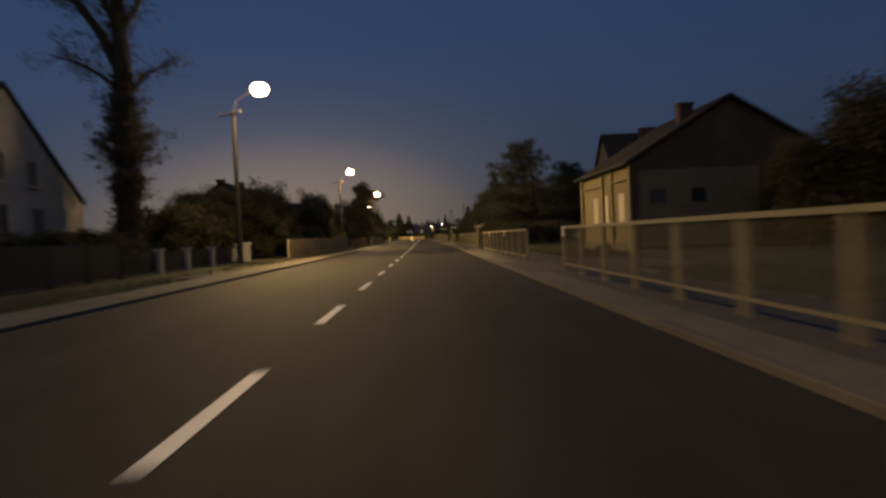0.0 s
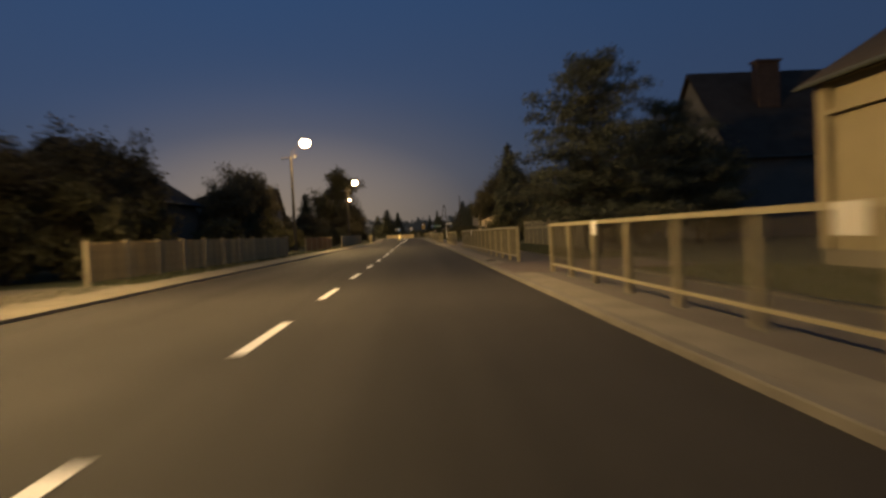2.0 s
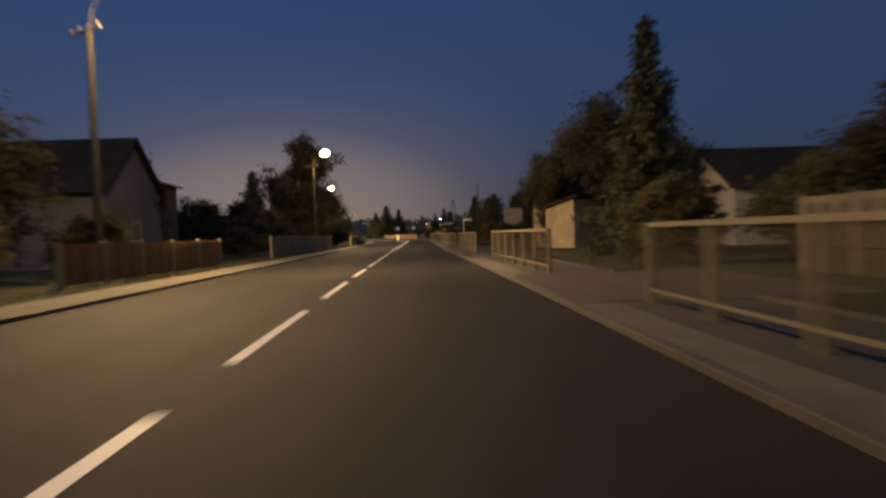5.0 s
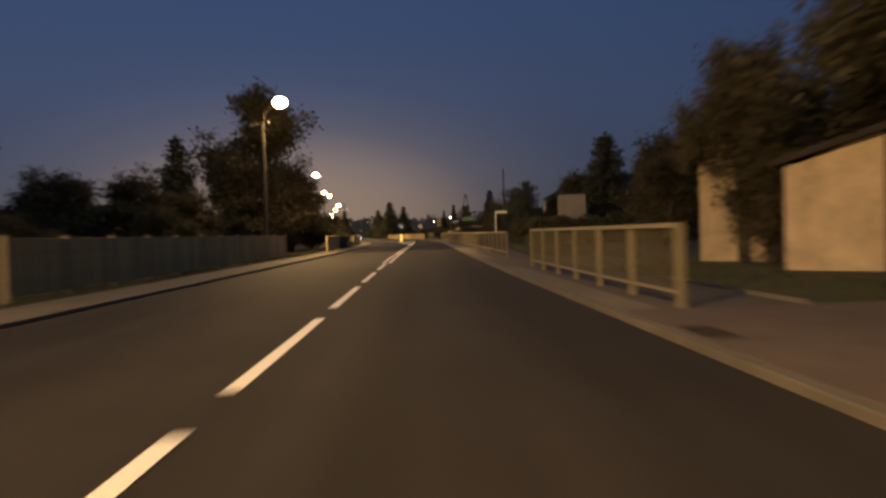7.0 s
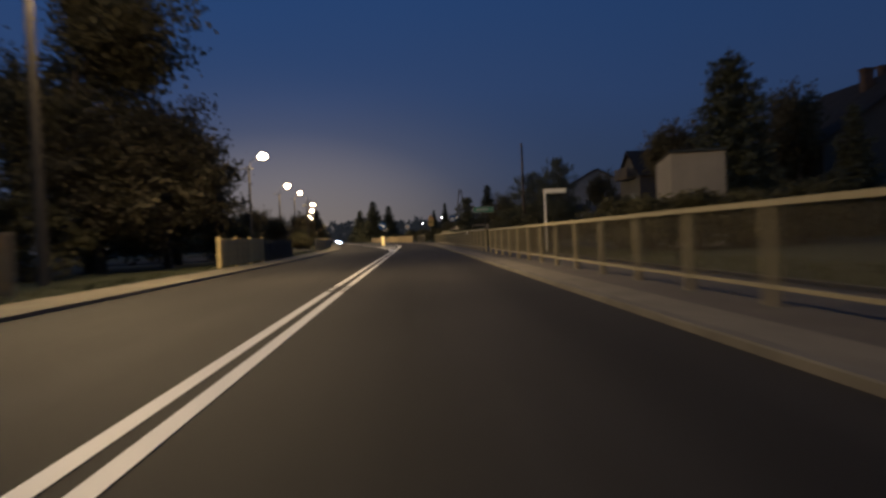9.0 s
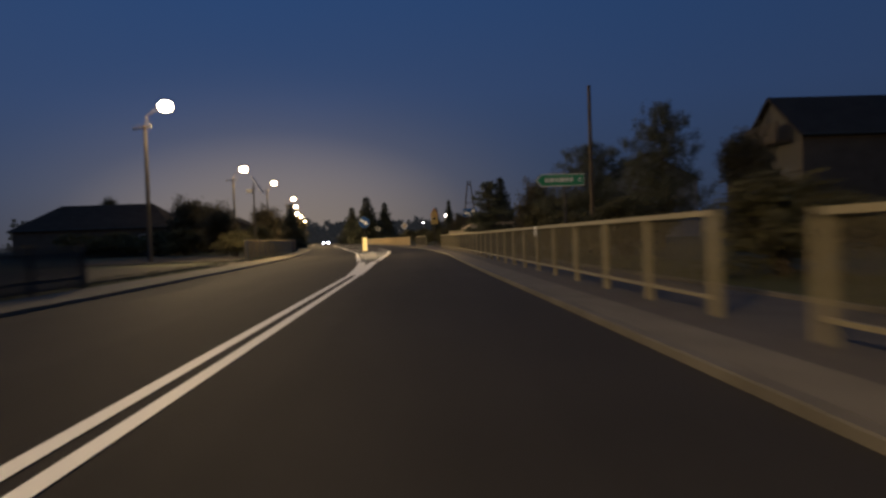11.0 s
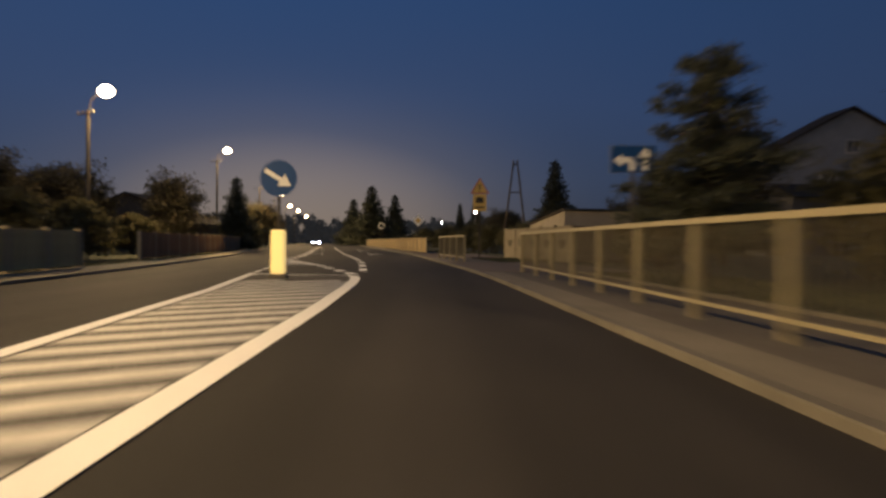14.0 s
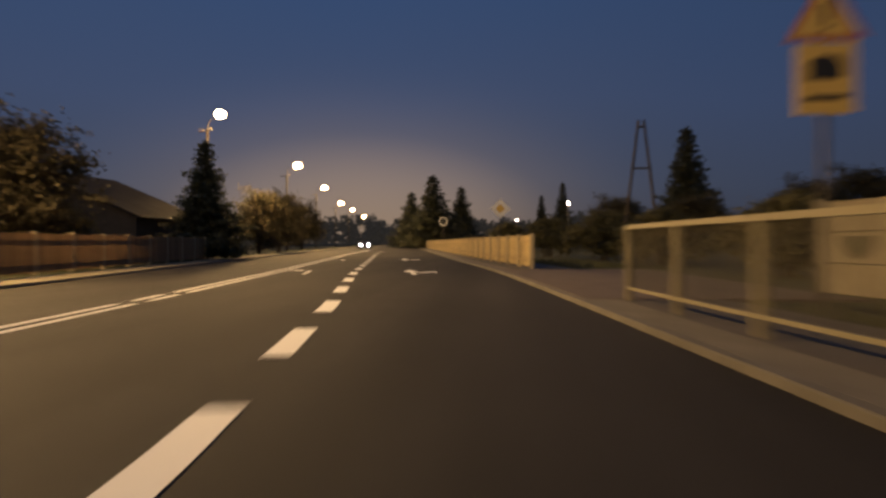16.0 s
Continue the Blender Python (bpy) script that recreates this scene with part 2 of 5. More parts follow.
M_SIGNW = mat("sign_white", (0.80, 0.79, 0.76), 0.4, var=0.04, bump=0)
M_SIGNB = mat("sign_blue", (0.008, 0.055, 0.20), 0.4, var=0.08, bump=0)
M_SIGNY = mat("sign_yellow", (0.66, 0.44, 0.12), 0.4, var=0.06, bump=0)
M_SIGNG = mat("sign_green", (0.02, 0.20, 0.09), 0.4, var=0.08, bump=0)
M_SIGNR = mat("faded_sign_red", (0.42, 0.13, 0.05), 0.4, var=0.08, bump=0)
M_SIGNK = mat("sign_black", (0.015, 0.015, 0.015), 0.5, var=0.1, bump=0)
M_BOLLARD = mat("bollard_yellow_glow", (0.85, 0.66, 0.14), 0.45, var=0.06, bump=0.03)
# emission added to the whole bollard body, so that it glows
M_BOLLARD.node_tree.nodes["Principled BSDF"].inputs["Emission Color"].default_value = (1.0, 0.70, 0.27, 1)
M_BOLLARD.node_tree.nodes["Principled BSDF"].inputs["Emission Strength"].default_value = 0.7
M_CABINET = mat("cabinet_grey", (0.62, 0.60, 0.55), 0.6, var=0.12)
M_PV = mat("solar_cells", (0.012, 0.015, 0.03), 0.15, var=0.1, bump=0, spec=0.6)
M_PANEL = mat("concrete_fence_panel", (0.185, 0.16, 0.12), 0.9, var=0.25, scale=2, fine=50, bump=0.35)
M_COOL = mat("cool_grey_render", (0.21, 0.21, 0.22), 0.9, var=0.2, scale=0.8, fine=50, bump=0.25)
M_PANELD = mat("dark_concrete", (0.075, 0.070, 0.050), 0.95, var=0.35, scale=2, fine=50, bump=0.4)
M_CAR = mat("dark_car_paint", (0.05, 0.055, 0.07), 0.3, 0.3, var=0.05, bump=0)
M_TYRE = mat("tyre_rubber", (0.02, 0.02, 0.02), 0.9, var=0.1)
M_BIN = mat("dark_plastic", (0.035, 0.04, 0.04), 0.6, var=0.15)


# ---------------------------------------------------------------- mesh helpers
def part(name, bm, material, parent=None, label="", loc=None):
    me = bpy.data.meshes.new(name)
    bm.to_mesh(me)
    bm.free()
    me.materials.append(material)
    ob = new(name, me)
    if parent is not None:
        ob.parent = parent
    if loc is not None:
        ob.location = loc
    if label:
        ob["label"] = label
    return ob


def share(name, me, parent, m):
    """A further object on a mesh that is there already."""
    ob = new(name, me)
    ob.parent = parent
    ob.matrix_basis = m
    return ob


def thing(name, label, category, loc=(0, 0, 0), rz=0.0, group="", kind=""):
    ob = new(name)
    ob.matrix_basis = pose(*loc, 0, 0, rz)
    ob.empty_display_size = 0.2
    return tagged(ob, label, category, group, kind)


def box(bm, x0, x1, y0, y1, z0, z1, m=None, bevel=0.0):
    r = bmesh.ops.create_cube(bm, size=1)
    t = Matrix.Translation(((x0 + x1) / 2, (y0 + y1) / 2, (z0 + z1) / 2)) @ Matrix.Diagonal((abs(x1 - x0), abs(y1 - y0), abs(z1 - z0), 1))
    bmesh.ops.transform(bm, matrix=(m @ t) if m is not None else t, verts=r["verts"])
    if bevel:
        es = list({e for v in r["verts"] for e in v.link_edges})
        bmesh.ops.bevel(bm, geom=es, offset=bevel, segments=1, affect="EDGES")
    return bm


def tube(bm, p0, p1, r0, r1=None, seg=10):
    p0, p1 = Vector(p0), Vector(p1)
    r1 = r0 if r1 is None else r1
    d = p1 - p0
    r = bmesh.ops.create_cone(bm, cap_ends=True, segments=seg, radius1=r0, radius2=r1, depth=d.length)
    m = Matrix.Translation((p0 + p1) / 2) @ d.to_track_quat("Z", "Y").to_matrix().to_4x4()
    bmesh.ops.transform(bm, matrix=m, verts=r["verts"])
    return bm


def prism(bm, pts, depth, m=None):
    """An outline in the x-z plane, given depth along y."""
    a = [bm.verts.new((x, 0, z)) for x, z in pts]
    b = [bm.verts.new((x, depth, z)) for x, z in pts]
    n = len(pts)
    bm.faces.new(a)
    bm.faces.new(b[::-1])
    for i in range(n):
        bm.faces.new((a[i], b[i], b[(i + 1) % n], a[(i + 1) % n]))
    if m is not None:
        bmesh.ops.transform(bm, matrix=m, verts=a + b)
    bmesh.ops.recalc_face_normals(bm, faces=bm.faces)
    return bm


# ---------------------------------------------------------------- the road's lines, as functions of y
def smooth_curve(pts, width=7.0):
    ys = np.arange(-120, 900, 1.0)
    xs = np.interp(ys, [p[0] for p in pts], [p[1] for p in pts])
    k = np.exp(-0.5 * (np.arange(-20, 21) / (width / 2)) ** 2)
    k /= k.sum()
    xs2 = np.convolve(np.pad(xs, 20, mode="edge"), k, mode="valid")
    return lambda y: float(np.interp(y, ys, xs2))


road_left = smooth_curve([(-120, -5.05), (130, -5.1), (150, -5.4), (165, -5.8), (179, -6.4), (191, -7.4), (204, -8.7), (213, -9.8), (227, -11.8), (243, -14.8),
                          (268, -19.2), (297, -23.0), (330, -27.6), (427, -41.0), (900, -108)])
road_right = smooth_curve([(-120, 4.25), (60, 4.25), (80, 4.15), (95, 3.9), (110, 3.62), (120, 3.55), (150, 3.5), (166, 3.36), (183, 3.4), (204, 2.65), (209, 2.15), (222, 0.9),
                           (235, -0.5), (252, -3.2), (297, -9.6), (330, -14.4), (427, -28), (900, -95)])
rail_line = smooth_curve([(-120, 5.4), (75, 5.4), (92, 5.15), (100, 4.8), (112, 4.65), (120, 4.95), (150, 4.8), (183, 4.65), (206, 3.88), (214.4, 2.62), (223, 1.55), (236, 0.75), (252, -1.9), (297, -8.3), (330, -13.1), (427, -26)], 4)


def stations(y0, y1, step=2.0):
    n = max(1, int(math.ceil((y1 - y0) / step)))
    return [y0 + (y1 - y0) * i / n for i in range(n + 1)]


def strip(bm, fa, fb, y0, y1, z, step=2.0, zb=None):
    """A ribbon between two lines; zb gives it sides down to that height."""
    va, vb = [], []
    for y in stations(y0, y1, step):
        va.append(bm.verts.new((fa(y), y, z)))
        vb.append(bm.verts.new((fb(y), y, z)))
    for i in range(len(va) - 1):
        bm.faces.new((va[i], vb[i], vb[i + 1], va[i + 1]))
    if zb is not None:
        for line, flip in ((va, False), (vb, True)):
            low = [bm.verts.new((v.co.x, v.co.y, zb)) for v in line]
            for i in range(len(line) - 1):
                f = (line[i], line[i + 1], low[i + 1], low[i])
                bm.faces.new(f[::-1] if flip else f)
        for i in (0, len(va) - 1):
            lo = [bm.verts.new((v.co.x, v.co.y, zb)) for v in (va[i], vb[i])]
            bm.faces.new((va[i], vb[i], lo[1], lo[0]))
    return bm


def off(f, d):
    return lambda y: f(y) + d


# ---------------------------------------------------------------- ground, road, kerbs, pavements
PAVE_Z = 0.085
bm = bmesh.new()
cols = [(-2500, None, 0.05), (-400, None, 0.05), (-90, None, 0.05), (None, "L", 0.05), (None, "l", -0.12), (None, "r", -0.12), (None, "R", 0.05), (90, None, 0.05), (400, None, 0.05), (2500, None, 0.05)]
rows = []
for y in [-2500, -700, -250] + stations(-100, 460, 4) + [520, 600, 700, 850, 1500, 4000]:
    yy = min(max(y, -110), 880)
    row = []
    for x, k, z in cols:
        if k == "L":
            x = road_left(yy) - 0.35
        elif k == "l":
            x = road_left(yy) - 0.30
        elif k == "r":
            x = road_right(yy) + 0.30
        elif k == "R":
            x = road_right(yy) + 0.35
        row.append(bm.verts.new((x, y, z)))
    rows.append(row)
for a, b in zip(rows, rows[1:]):
    for i in range(len(a) - 1):
        bm.faces.new((a[i], a[i + 1], b[i + 1], b[i]))
tagged(part("ground", bm, M_GRASS), "dark grassy ground of the village at dusk", "ground", kind="structure")

bm = strip(bmesh.new(), road_left, road_right, -100, 880, 0.0, 2.0)
tagged(part("road", bm, M_ASPHALT), "dark asphalt two-lane village road", "road", kind="structure")


def kerb(name, line, side, y0, y1, label):
    """A row of kerb stones a metre long; those the camera passes are parts."""
    k = thing(name, label, "kerb", kind="structure")
    bmk = bmesh.new()
    box(bmk, -0.075, 0.075, -0.492, 0.492, -0.2, 0.0, bevel=0.012)
    me = None
    y = y0
    while y < y1:
        dx = line(y + 0.5) - line(y - 0.5)
        rz = -math.degrees(math.atan2(dx, 1.0))
        m = pose(line(y) + side * 0.075, y, PAVE_Z + random.uniform(-0.004, 0.004), 0, 0, rz)
        if me is None:
            first = part("kerbstone", bmk, M_KERB, k)
            first.matrix_basis = m
            me = first.data
        else:
            share("kerbstone", me, k, m)
        y += 1.0
    return k


def paving(name, label, fa, fb, y0, y1, material, z=PAVE_Z, kind="structure"):
    return tagged(part(name, strip(bmesh.new(), fa, fb, y0, y1, z, 2.0, z - 0.15), material), label, "pavement", kind=kind)


paving("pavement_right_edge", "pale concrete strip between kerb and railing", off(road_right, 0.152), off(road_right, 0.72), -60, 420, M_SLAB, PAVE_Z - 0.006)
paving("pavement_right_middle", "grey paving between pale strip and railing", off(road_right, 0.726), lambda y: max(rail_line(y) - 0.16, road_right(y) + 0.8), -60, 420, M_PAVE, PAVE_Z - 0.008)
paving("pavement_right", "grey paved footway behind the railing", lambda y: max(rail_line(y) - 0.155, road_right(y) + 0.805), lambda y: rail_line(y) + 1.7, -60, 420, M_PAVE, PAVE_Z - 0.012)
paving("pavement_left", "sandy concrete footway beside the kerb", off(road_left, -1.55), off(road_left, -0.152), -60, 420, M_FOOT, PAVE_Z - 0.006)


for y0, y1, w in ((19.0, 36.5, 2.9), (36.6, 41.6, 5.4), (68.4, 72.6, 3.2), (176.0, 183.5, 3.0)):
    paving("driveway", "pale sandy driveway crossing the footway", lambda y, w=w: road_left(y) - w, off(road_left, -1.552), y0, y1, M_FOOT, PAVE_Z - 0.01)
# dark sheets over the grass paint in the dimness that the lamps take away
for y0, y1 in ((157.0, 175.8), (183.7, 204.0)):
    tagged(part("dark_verge_sheet", strip(bmesh.new(), lambda y: road_left(y) - 15.0, lambda y: road_left(y) - 2.5, y0, y1, 0.10, 2.0, 0.0), M_UNLIT), "dark sheet over the grass behind the verge, painted as unlit ground", "soil", kind="structure")
rngg = random.Random(9)
gut = smooth_curve([(y, 0.24 + 0.34 * rngg.random()) for y in range(-60, 421, 3)], 3)
# uneven dark band along the left kerb, wider between y 154 and 173
tagged(part("gutter_strip", strip(bmesh.new(), off(road_left, 0.002), lambda y: road_left(y) + gut(y) + 0.72 / (1.0 + math.exp((y - 173.0) / 0.7)) / (1.0 + math.exp((154.0 - y) / 2.5)), -60, 420, 0.004, 1.0), M_GUTTER), "dark uneven band along the kerb", "road dirt", kind="structure")
for y0, y1 in ((13.2, 19.4), (38.4, 43.8), (72.0, 79.3), (92.0, 98.2), (110.5, 118.4), (204.9, 214.4), (223.2, 235.8)):
    tagged(part("driveway", strip(bmesh.new(), off(road_right, 0.16), lambda y: rail_line(y) + 4.0, y0, y1, PAVE_Z + 0.004, 1.0, PAVE_Z - 0.1), M_PAVER), "reddish-brown paved driveway crossing the footway", "driveway", kind="structure")
for y0, y1 in ((-20, 13.1), (19.5, 38.3), (43.9, 71.9), (79.4, 91.9), (98.3, 110.4), (118.5, 204.8)):
    tagged(part("edging", strip(bmesh.new(), lambda y: rail_line(y) + 1.705, lambda y: rail_line(y) + 1.79, y0, y1, 0.135, 1.0, 0.0), M_SLAB), "low pale concrete edging behind the footway", "edging", kind="structure")
for x, y in ((4.28, 96.1), (4.65, 46.2)):
    ob = thing("drain", "dark iron drain grate set in the paving", "drain", (x, y, PAVE_Z + 0.004), group="drains")
    part("grate_frame", box(bmesh.new(), -0.18, 0.18, -0.40, 0.40, -0.02, 0.006), M_DARK, ob)
    for k in range(9):
        part("grate_bar", box(bmesh.new(), -0.155, 0.155, -0.37 + k * 0.086, -0.325 + k * 0.086, 0.006, 0.016), M_GUTTER, ob)


# ---------------------------------------------------------------- road markings
def mark(name, label, bm, material=M_PAINT, category="road marking"):
    return tagged(part(name, bm, material), label, category, kind="structure")


def line_mark(bm, pts, w, z=0.008):
    """A painted line of width w along points (x, y)."""
    vs = []
    for i, p in enumerate(pts):
        a, b = pts[max(0, i - 1)], pts[min(len(pts) - 1, i + 1)]
        d = Vector((b[0] - a[0], b[1] - a[1])).normalized()
        n = Vector((-d.y, d.x)) * (w / 2)
        vs.append((bm.verts.new((p[0] + n.x, p[1] + n.y, z)), bm.verts.new((p[0] - n.x, p[1] - n.y, z))))
    for (a, b), (c, d) in zip(vs, vs[1:]):
        bm.faces.new((a, b, d, c))
    return bm


centre = smooth_curve([(-120, -0.03), (60, -0.03), (85, -0.29), (100, -0.34), (112, -0.48), (118, -0.50), (126, -0.57), (153, -0.58), (163, -0.56)], 8)
dash_label = "white painted dash of the centre line"
for k in range(-14, 7):
    y1 = 25.0 + 6 * k
    mark("centre_dash", dash_label, line_mark(bmesh.new(), [(centre(y), y) for y in (y1 - 2.7, y1 - 1, y1 - 0.1)], 0.15))["group"] = "centre dashes"
for y1 in (66.5, 73.1, 79.9, 86.8, 93.3, 99.1, 105.1, 111.1, 117.3):
    mark("centre_dash", "long white painted dash of the centre line", line_mark(bmesh.new(), [(centre(y), y) for y in (y1 - 4.6, y1 - 2, y1)], 0.15))["group"] = "centre dashes"
double_label = "white painted line of the double centre line"
for d in (-0.135, 0.135):
    for y0, y1 in ((118.0, 128.7), (129.1, 129.6), (130.0, 163.5)):
        mark("double_line", double_label, line_mark(bmesh.new(), [(centre(y) + d, y) for y in stations(y0, y1, 3)], 0.14))

isl_l = lambda y: float(np.interp(y, [163, 168, 174, 182, 197.7, 204.8, 209.3, 216.5, 224, 235.5, 268, 297, 330, 427, 880], [-0.71, -0.90, -1.28, -2.0, -3.45, -4.45, -5.05, -6.15, -7.0, -8.5, -13.5, -17.3, -21.8, -35, -100]))
isl_r = lambda y: float(np.interp(y, [163, 175, 185, 194, 199.5, 201.5], [-0.39, -0.52, -0.62, -0.68, -0.83, -0.95]))
bm = strip(bmesh.new(), off(isl_l, -0.07), off(isl_r, 0.07), 163.5, 170.1, 0.004, 1.0)
mark("island_nose", "solid white painted nose of the traffic island", bm)
mark("island_line", "broad white edge line of the hatched island", line_mark(bmesh.new(), [(isl_l(y) + 0.13, y) for y in stations(169.6, 176.0, 1)], 0.36))
mark("island_line", "broad white edge line of the hatched island", line_mark(bmesh.new(), [(isl_r(y) - 0.13, y) for y in stations(169.6, 176.0, 1)], 0.36))
mark("cross_line", "white painted cross line of the island", line_mark(bmesh.new(), [(isl_l(175.9) + 0.2, 175.9), (isl_r(175.9) - 0.2, 175.9)], 0.14, 0.012))
for f in (isl_l, isl_r):
    mark("island_dash", "short white dash in a break of the island line", line_mark(bmesh.new(), [(f(176.7), 176.7), (f(177.5), 177.5)], 0.30))
mark("island_line", "broad white edge line of the hatched island", line_mark(bmesh.new(), [(isl_l(y), y) for y in stations(178.0, 204.6, 1)], 0.22))
curl = [(isl_r(y), y) for y in stations(178.0, 201.0, 1)] + [(-1.0, 202.0), (-1.12, 202.8), (-1.28, 203.4)]
mark("island_line", "broad white edge line curling round the island", line_mark(bmesh.new(), curl, 0.27))
mark("cross_line", "white painted cross line of the island", line_mark(bmesh.new(), [(isl_l(178.1) + 0.1, 178.1), (isl_r(178.1) - 0.1, 178.1)], 0.14, 0.012))
SLANT, STRIPE = 0.62, 0.44
y = 177.0
while y < 200.6:
    ya, xl = y, isl_l(y) + 0.14
    xr = isl_r(y + 1.2) - 0.16
    yb = ya + SLANT * (xr - xl)
    if ya < 178.3:
        xl, ya = xl + (178.3 - ya) / SLANT, 178.3
    if yb > 200.8:
        xr, yb = xl + (200.8 - ya) / SLANT, 200.8
    y += 0.80
    if xr - xl < 0.12:
        continue
    bm = bmesh.new()
    bm.faces.new([bm.verts.new(p) for p in ((xl, ya, 0.004), (xr, yb, 0.004), (xr, yb + STRIPE, 0.004), (xl, ya + STRIPE, 0.004))])
    mark("hatch_stripe", "worn white diagonal stripe of the hatched island", bm, M_WORN)["group"] = "hatch stripes"
bm = strip(bmesh.new(), off(isl_l, 0.12), lambda y: float(np.interp(y, [201, 203.6], [-1.05, -1.35])), 201.3, 203.5, 0.004, 1.0)
mark("island_patch", "patched brownish asphalt round the island bollard", bm, M_ISLAND, "asphalt patch")
mark("cross_line", "curved white line closing the island", line_mark(bmesh.new(), [(-4.3, 204.3), (-3.2, 203.75), (-2.2, 203.6), (-1.3, 203.55)], 0.16, 0.012))
mark("cross_line", "thin white line across the island end", line_mark(bmesh.new(), [(-4.3, 203.5), (-3.3, 203.3), (-2.4, 203.4)], 0.12, 0.012))
for p, q in (((-1.30, 204.1), (-1.58, 205.1)), ((-1.88, 206.0), (-2.18, 207.0)), ((-2.6, 208.2), (-2.88, 209.2)), ((-3.2, 210.2), (-3.5, 211.2))):
    mark("island_dash", "white block of the broken island edge", line_mark(bmesh.new(), [p, q], 0.34))
for y0, y1 in ((205.3, 206.3), (207.2, 208.2), (209.2, 210.2)):
    mark("island_dash", "white dash of the broken island edge", line_mark(bmesh.new(), [(isl_l(y0), y0), (isl_l(y1), y1)], 0.18))
# second small hatched triangle
mark("island_line", "white edge of the small hatched triangle", line_mark(bmesh.new(), [(-3.75, 211.8), (-4.8, 214.5), (-5.98, 217.4)], 0.32))
mark("island_line", "white edge of the small hatched triangle", line_mark(bmesh.new(), [(isl_l(y), y) for y in stations(211.6, 217.4, 1)], 0.18))
mark("cross_line", "white base of the small hatched triangle", line_mark(bmesh.new(), [(-5.3, 211.6), (-3.62, 211.75)], 0.2, 0.012))
for k in range(5):
    y = 212.5 + k * 0.85
    xr = float(np.interp(y + 0.4, [211.8, 217.4], [-3.95, -6.1]))
    bm = bmesh.new()
    bm.faces.new([bm.verts.new(p) for p in ((isl_l(y) + 0.1, y, 0.004), (xr, y + 0.35, 0.004), (xr - 0.12, y + 0.65, 0.004), (isl_l(y) + 0.1, y + 0.3, 0.004))])
    mark("hatch_stripe", "white stripe of the small hatched triangle", bm)["group"] = "hatch stripes"
for d in (-0.15, 0.15):
    for y0, y1 in ((217.6, 222.6), (223.2, 224.6), (225.2, 300.0)):
        mark("double_line", double_label, line_mark(bmesh.new(), [(isl_l(y) + d, y) for y in stations(y0, y1, 3)], 0.13))
lane = lambda y: float(np.interp(y, [204, 207.4, 211.3, 215.2, 219, 222.7, 229, 233.6, 252, 272, 300, 340], [-1.0, -1.33, -1.76, -2.19, -2.77, -3.34, -4.50, -5.35, -8.3, -11.6, -15.4, -20.6]))
for yc in [207.4 + 3.78 * k for k in range(22)]:
    mark("lane_dash", "broad white dash between the two lanes", line_mark(bmesh.new(), [(lane(y), y) for y in (yc - 0.95, yc, yc + 0.95)], 0.27))["group"] = "lane dashes"


def arrow_mark(x, y, rz, turn):
    bm = bmesh.new()
    m = pose(x, y, 0.004, 0, 0, rz)
    polys = [[(-0.07, 0), (0.07, 0), (0.07, 2.2), (-0.07, 2.2)]]
    if turn == "left":
        polys += [[(-0.07, 2.2), (0.07, 2.2), (-0.5, 3.0), (-0.6, 2.8)], [(-0.4, 3.5), (-1.0, 2.9), (-0.35, 2.4)]]
    else:
        polys += [[(-0.3, 2.2), (0.3, 2.2), (0, 4.0)], [(0.07, 1.2), (0.07, 0.9), (0.6, 1.7), (0.5, 1.9)], [(0.35, 2.2), (0.8, 1.4), (0.95, 2.3)]]
    for p in polys:
        bm.faces.new([bm.verts.new(m @ Vector((a, b, 0))) for a, b in p])
    bmesh.ops.recalc_face_normals(bm, faces=bm.faces)
    return mark("lane_arrow", f"white painted {turn} arrow on the asphalt", bm)


arrow_mark(-7.0, 233.5, 10, "left")
arrow_mark(-9.6, 250.0, 10, "left")
arrow_mark(-3.2, 233.0, 10, "straight")
arrow_mark(-5.8, 250.0, 10, "straight")


# ---------------------------------------------------------------- railings and fences
def railing(y0, y1, h=1.20, label="cream painted steel railing of upright bars beside the road"):
    """Footway railing: posts two metres apart, top and bottom rail, upright bars."""
    ob = thing("railing", label, "railing", (rail_line(y0), y0, 0.12), group="roadside railings")
    n = max(1, round((y1 - y0) / 2.1))
    p = lambda y: Vector((rail_line(y) - rail_line(y0), y - y0, 0))
    ys = [y0 + (y1 - y0) * i / n for i in range(n + 1)]
    bm = bmesh.new()
    box(bm, -0.05, 0.05, -0.05, 0.05, -0.14, h - 0.07, bevel=0.008)
    post = part("post", bm, M_RAIL, ob)
    for y in ys[1:]:
        share("post", post.data, ob, Matrix.Translation(p(y)))
    for a, b in zip(ys, ys[1:]):
        pa, pb = p(a), p(b)
        d = pb - pa
        m = Matrix.Translation((pa + pb) / 2) @ d.to_track_quat("Y", "Z").to_matrix().to_4x4()
        part("top_rail", box(bmesh.new(), -0.055, 0.055, -d.length / 2 - 0.002, d.length / 2 - 0.002, h - 0.07, h, m), M_RAIL, ob)
        part("bottom_rail", box(bmesh.new(), -0.025, 0.025, -d.length / 2 + 0.05, d.length / 2 - 0.05, 0.14, 0.185, m), M_RAIL, ob)
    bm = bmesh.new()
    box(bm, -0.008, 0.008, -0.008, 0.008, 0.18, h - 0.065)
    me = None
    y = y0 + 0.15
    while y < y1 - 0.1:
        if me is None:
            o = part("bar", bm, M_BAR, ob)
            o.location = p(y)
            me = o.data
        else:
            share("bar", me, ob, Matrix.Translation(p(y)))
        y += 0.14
    return ob


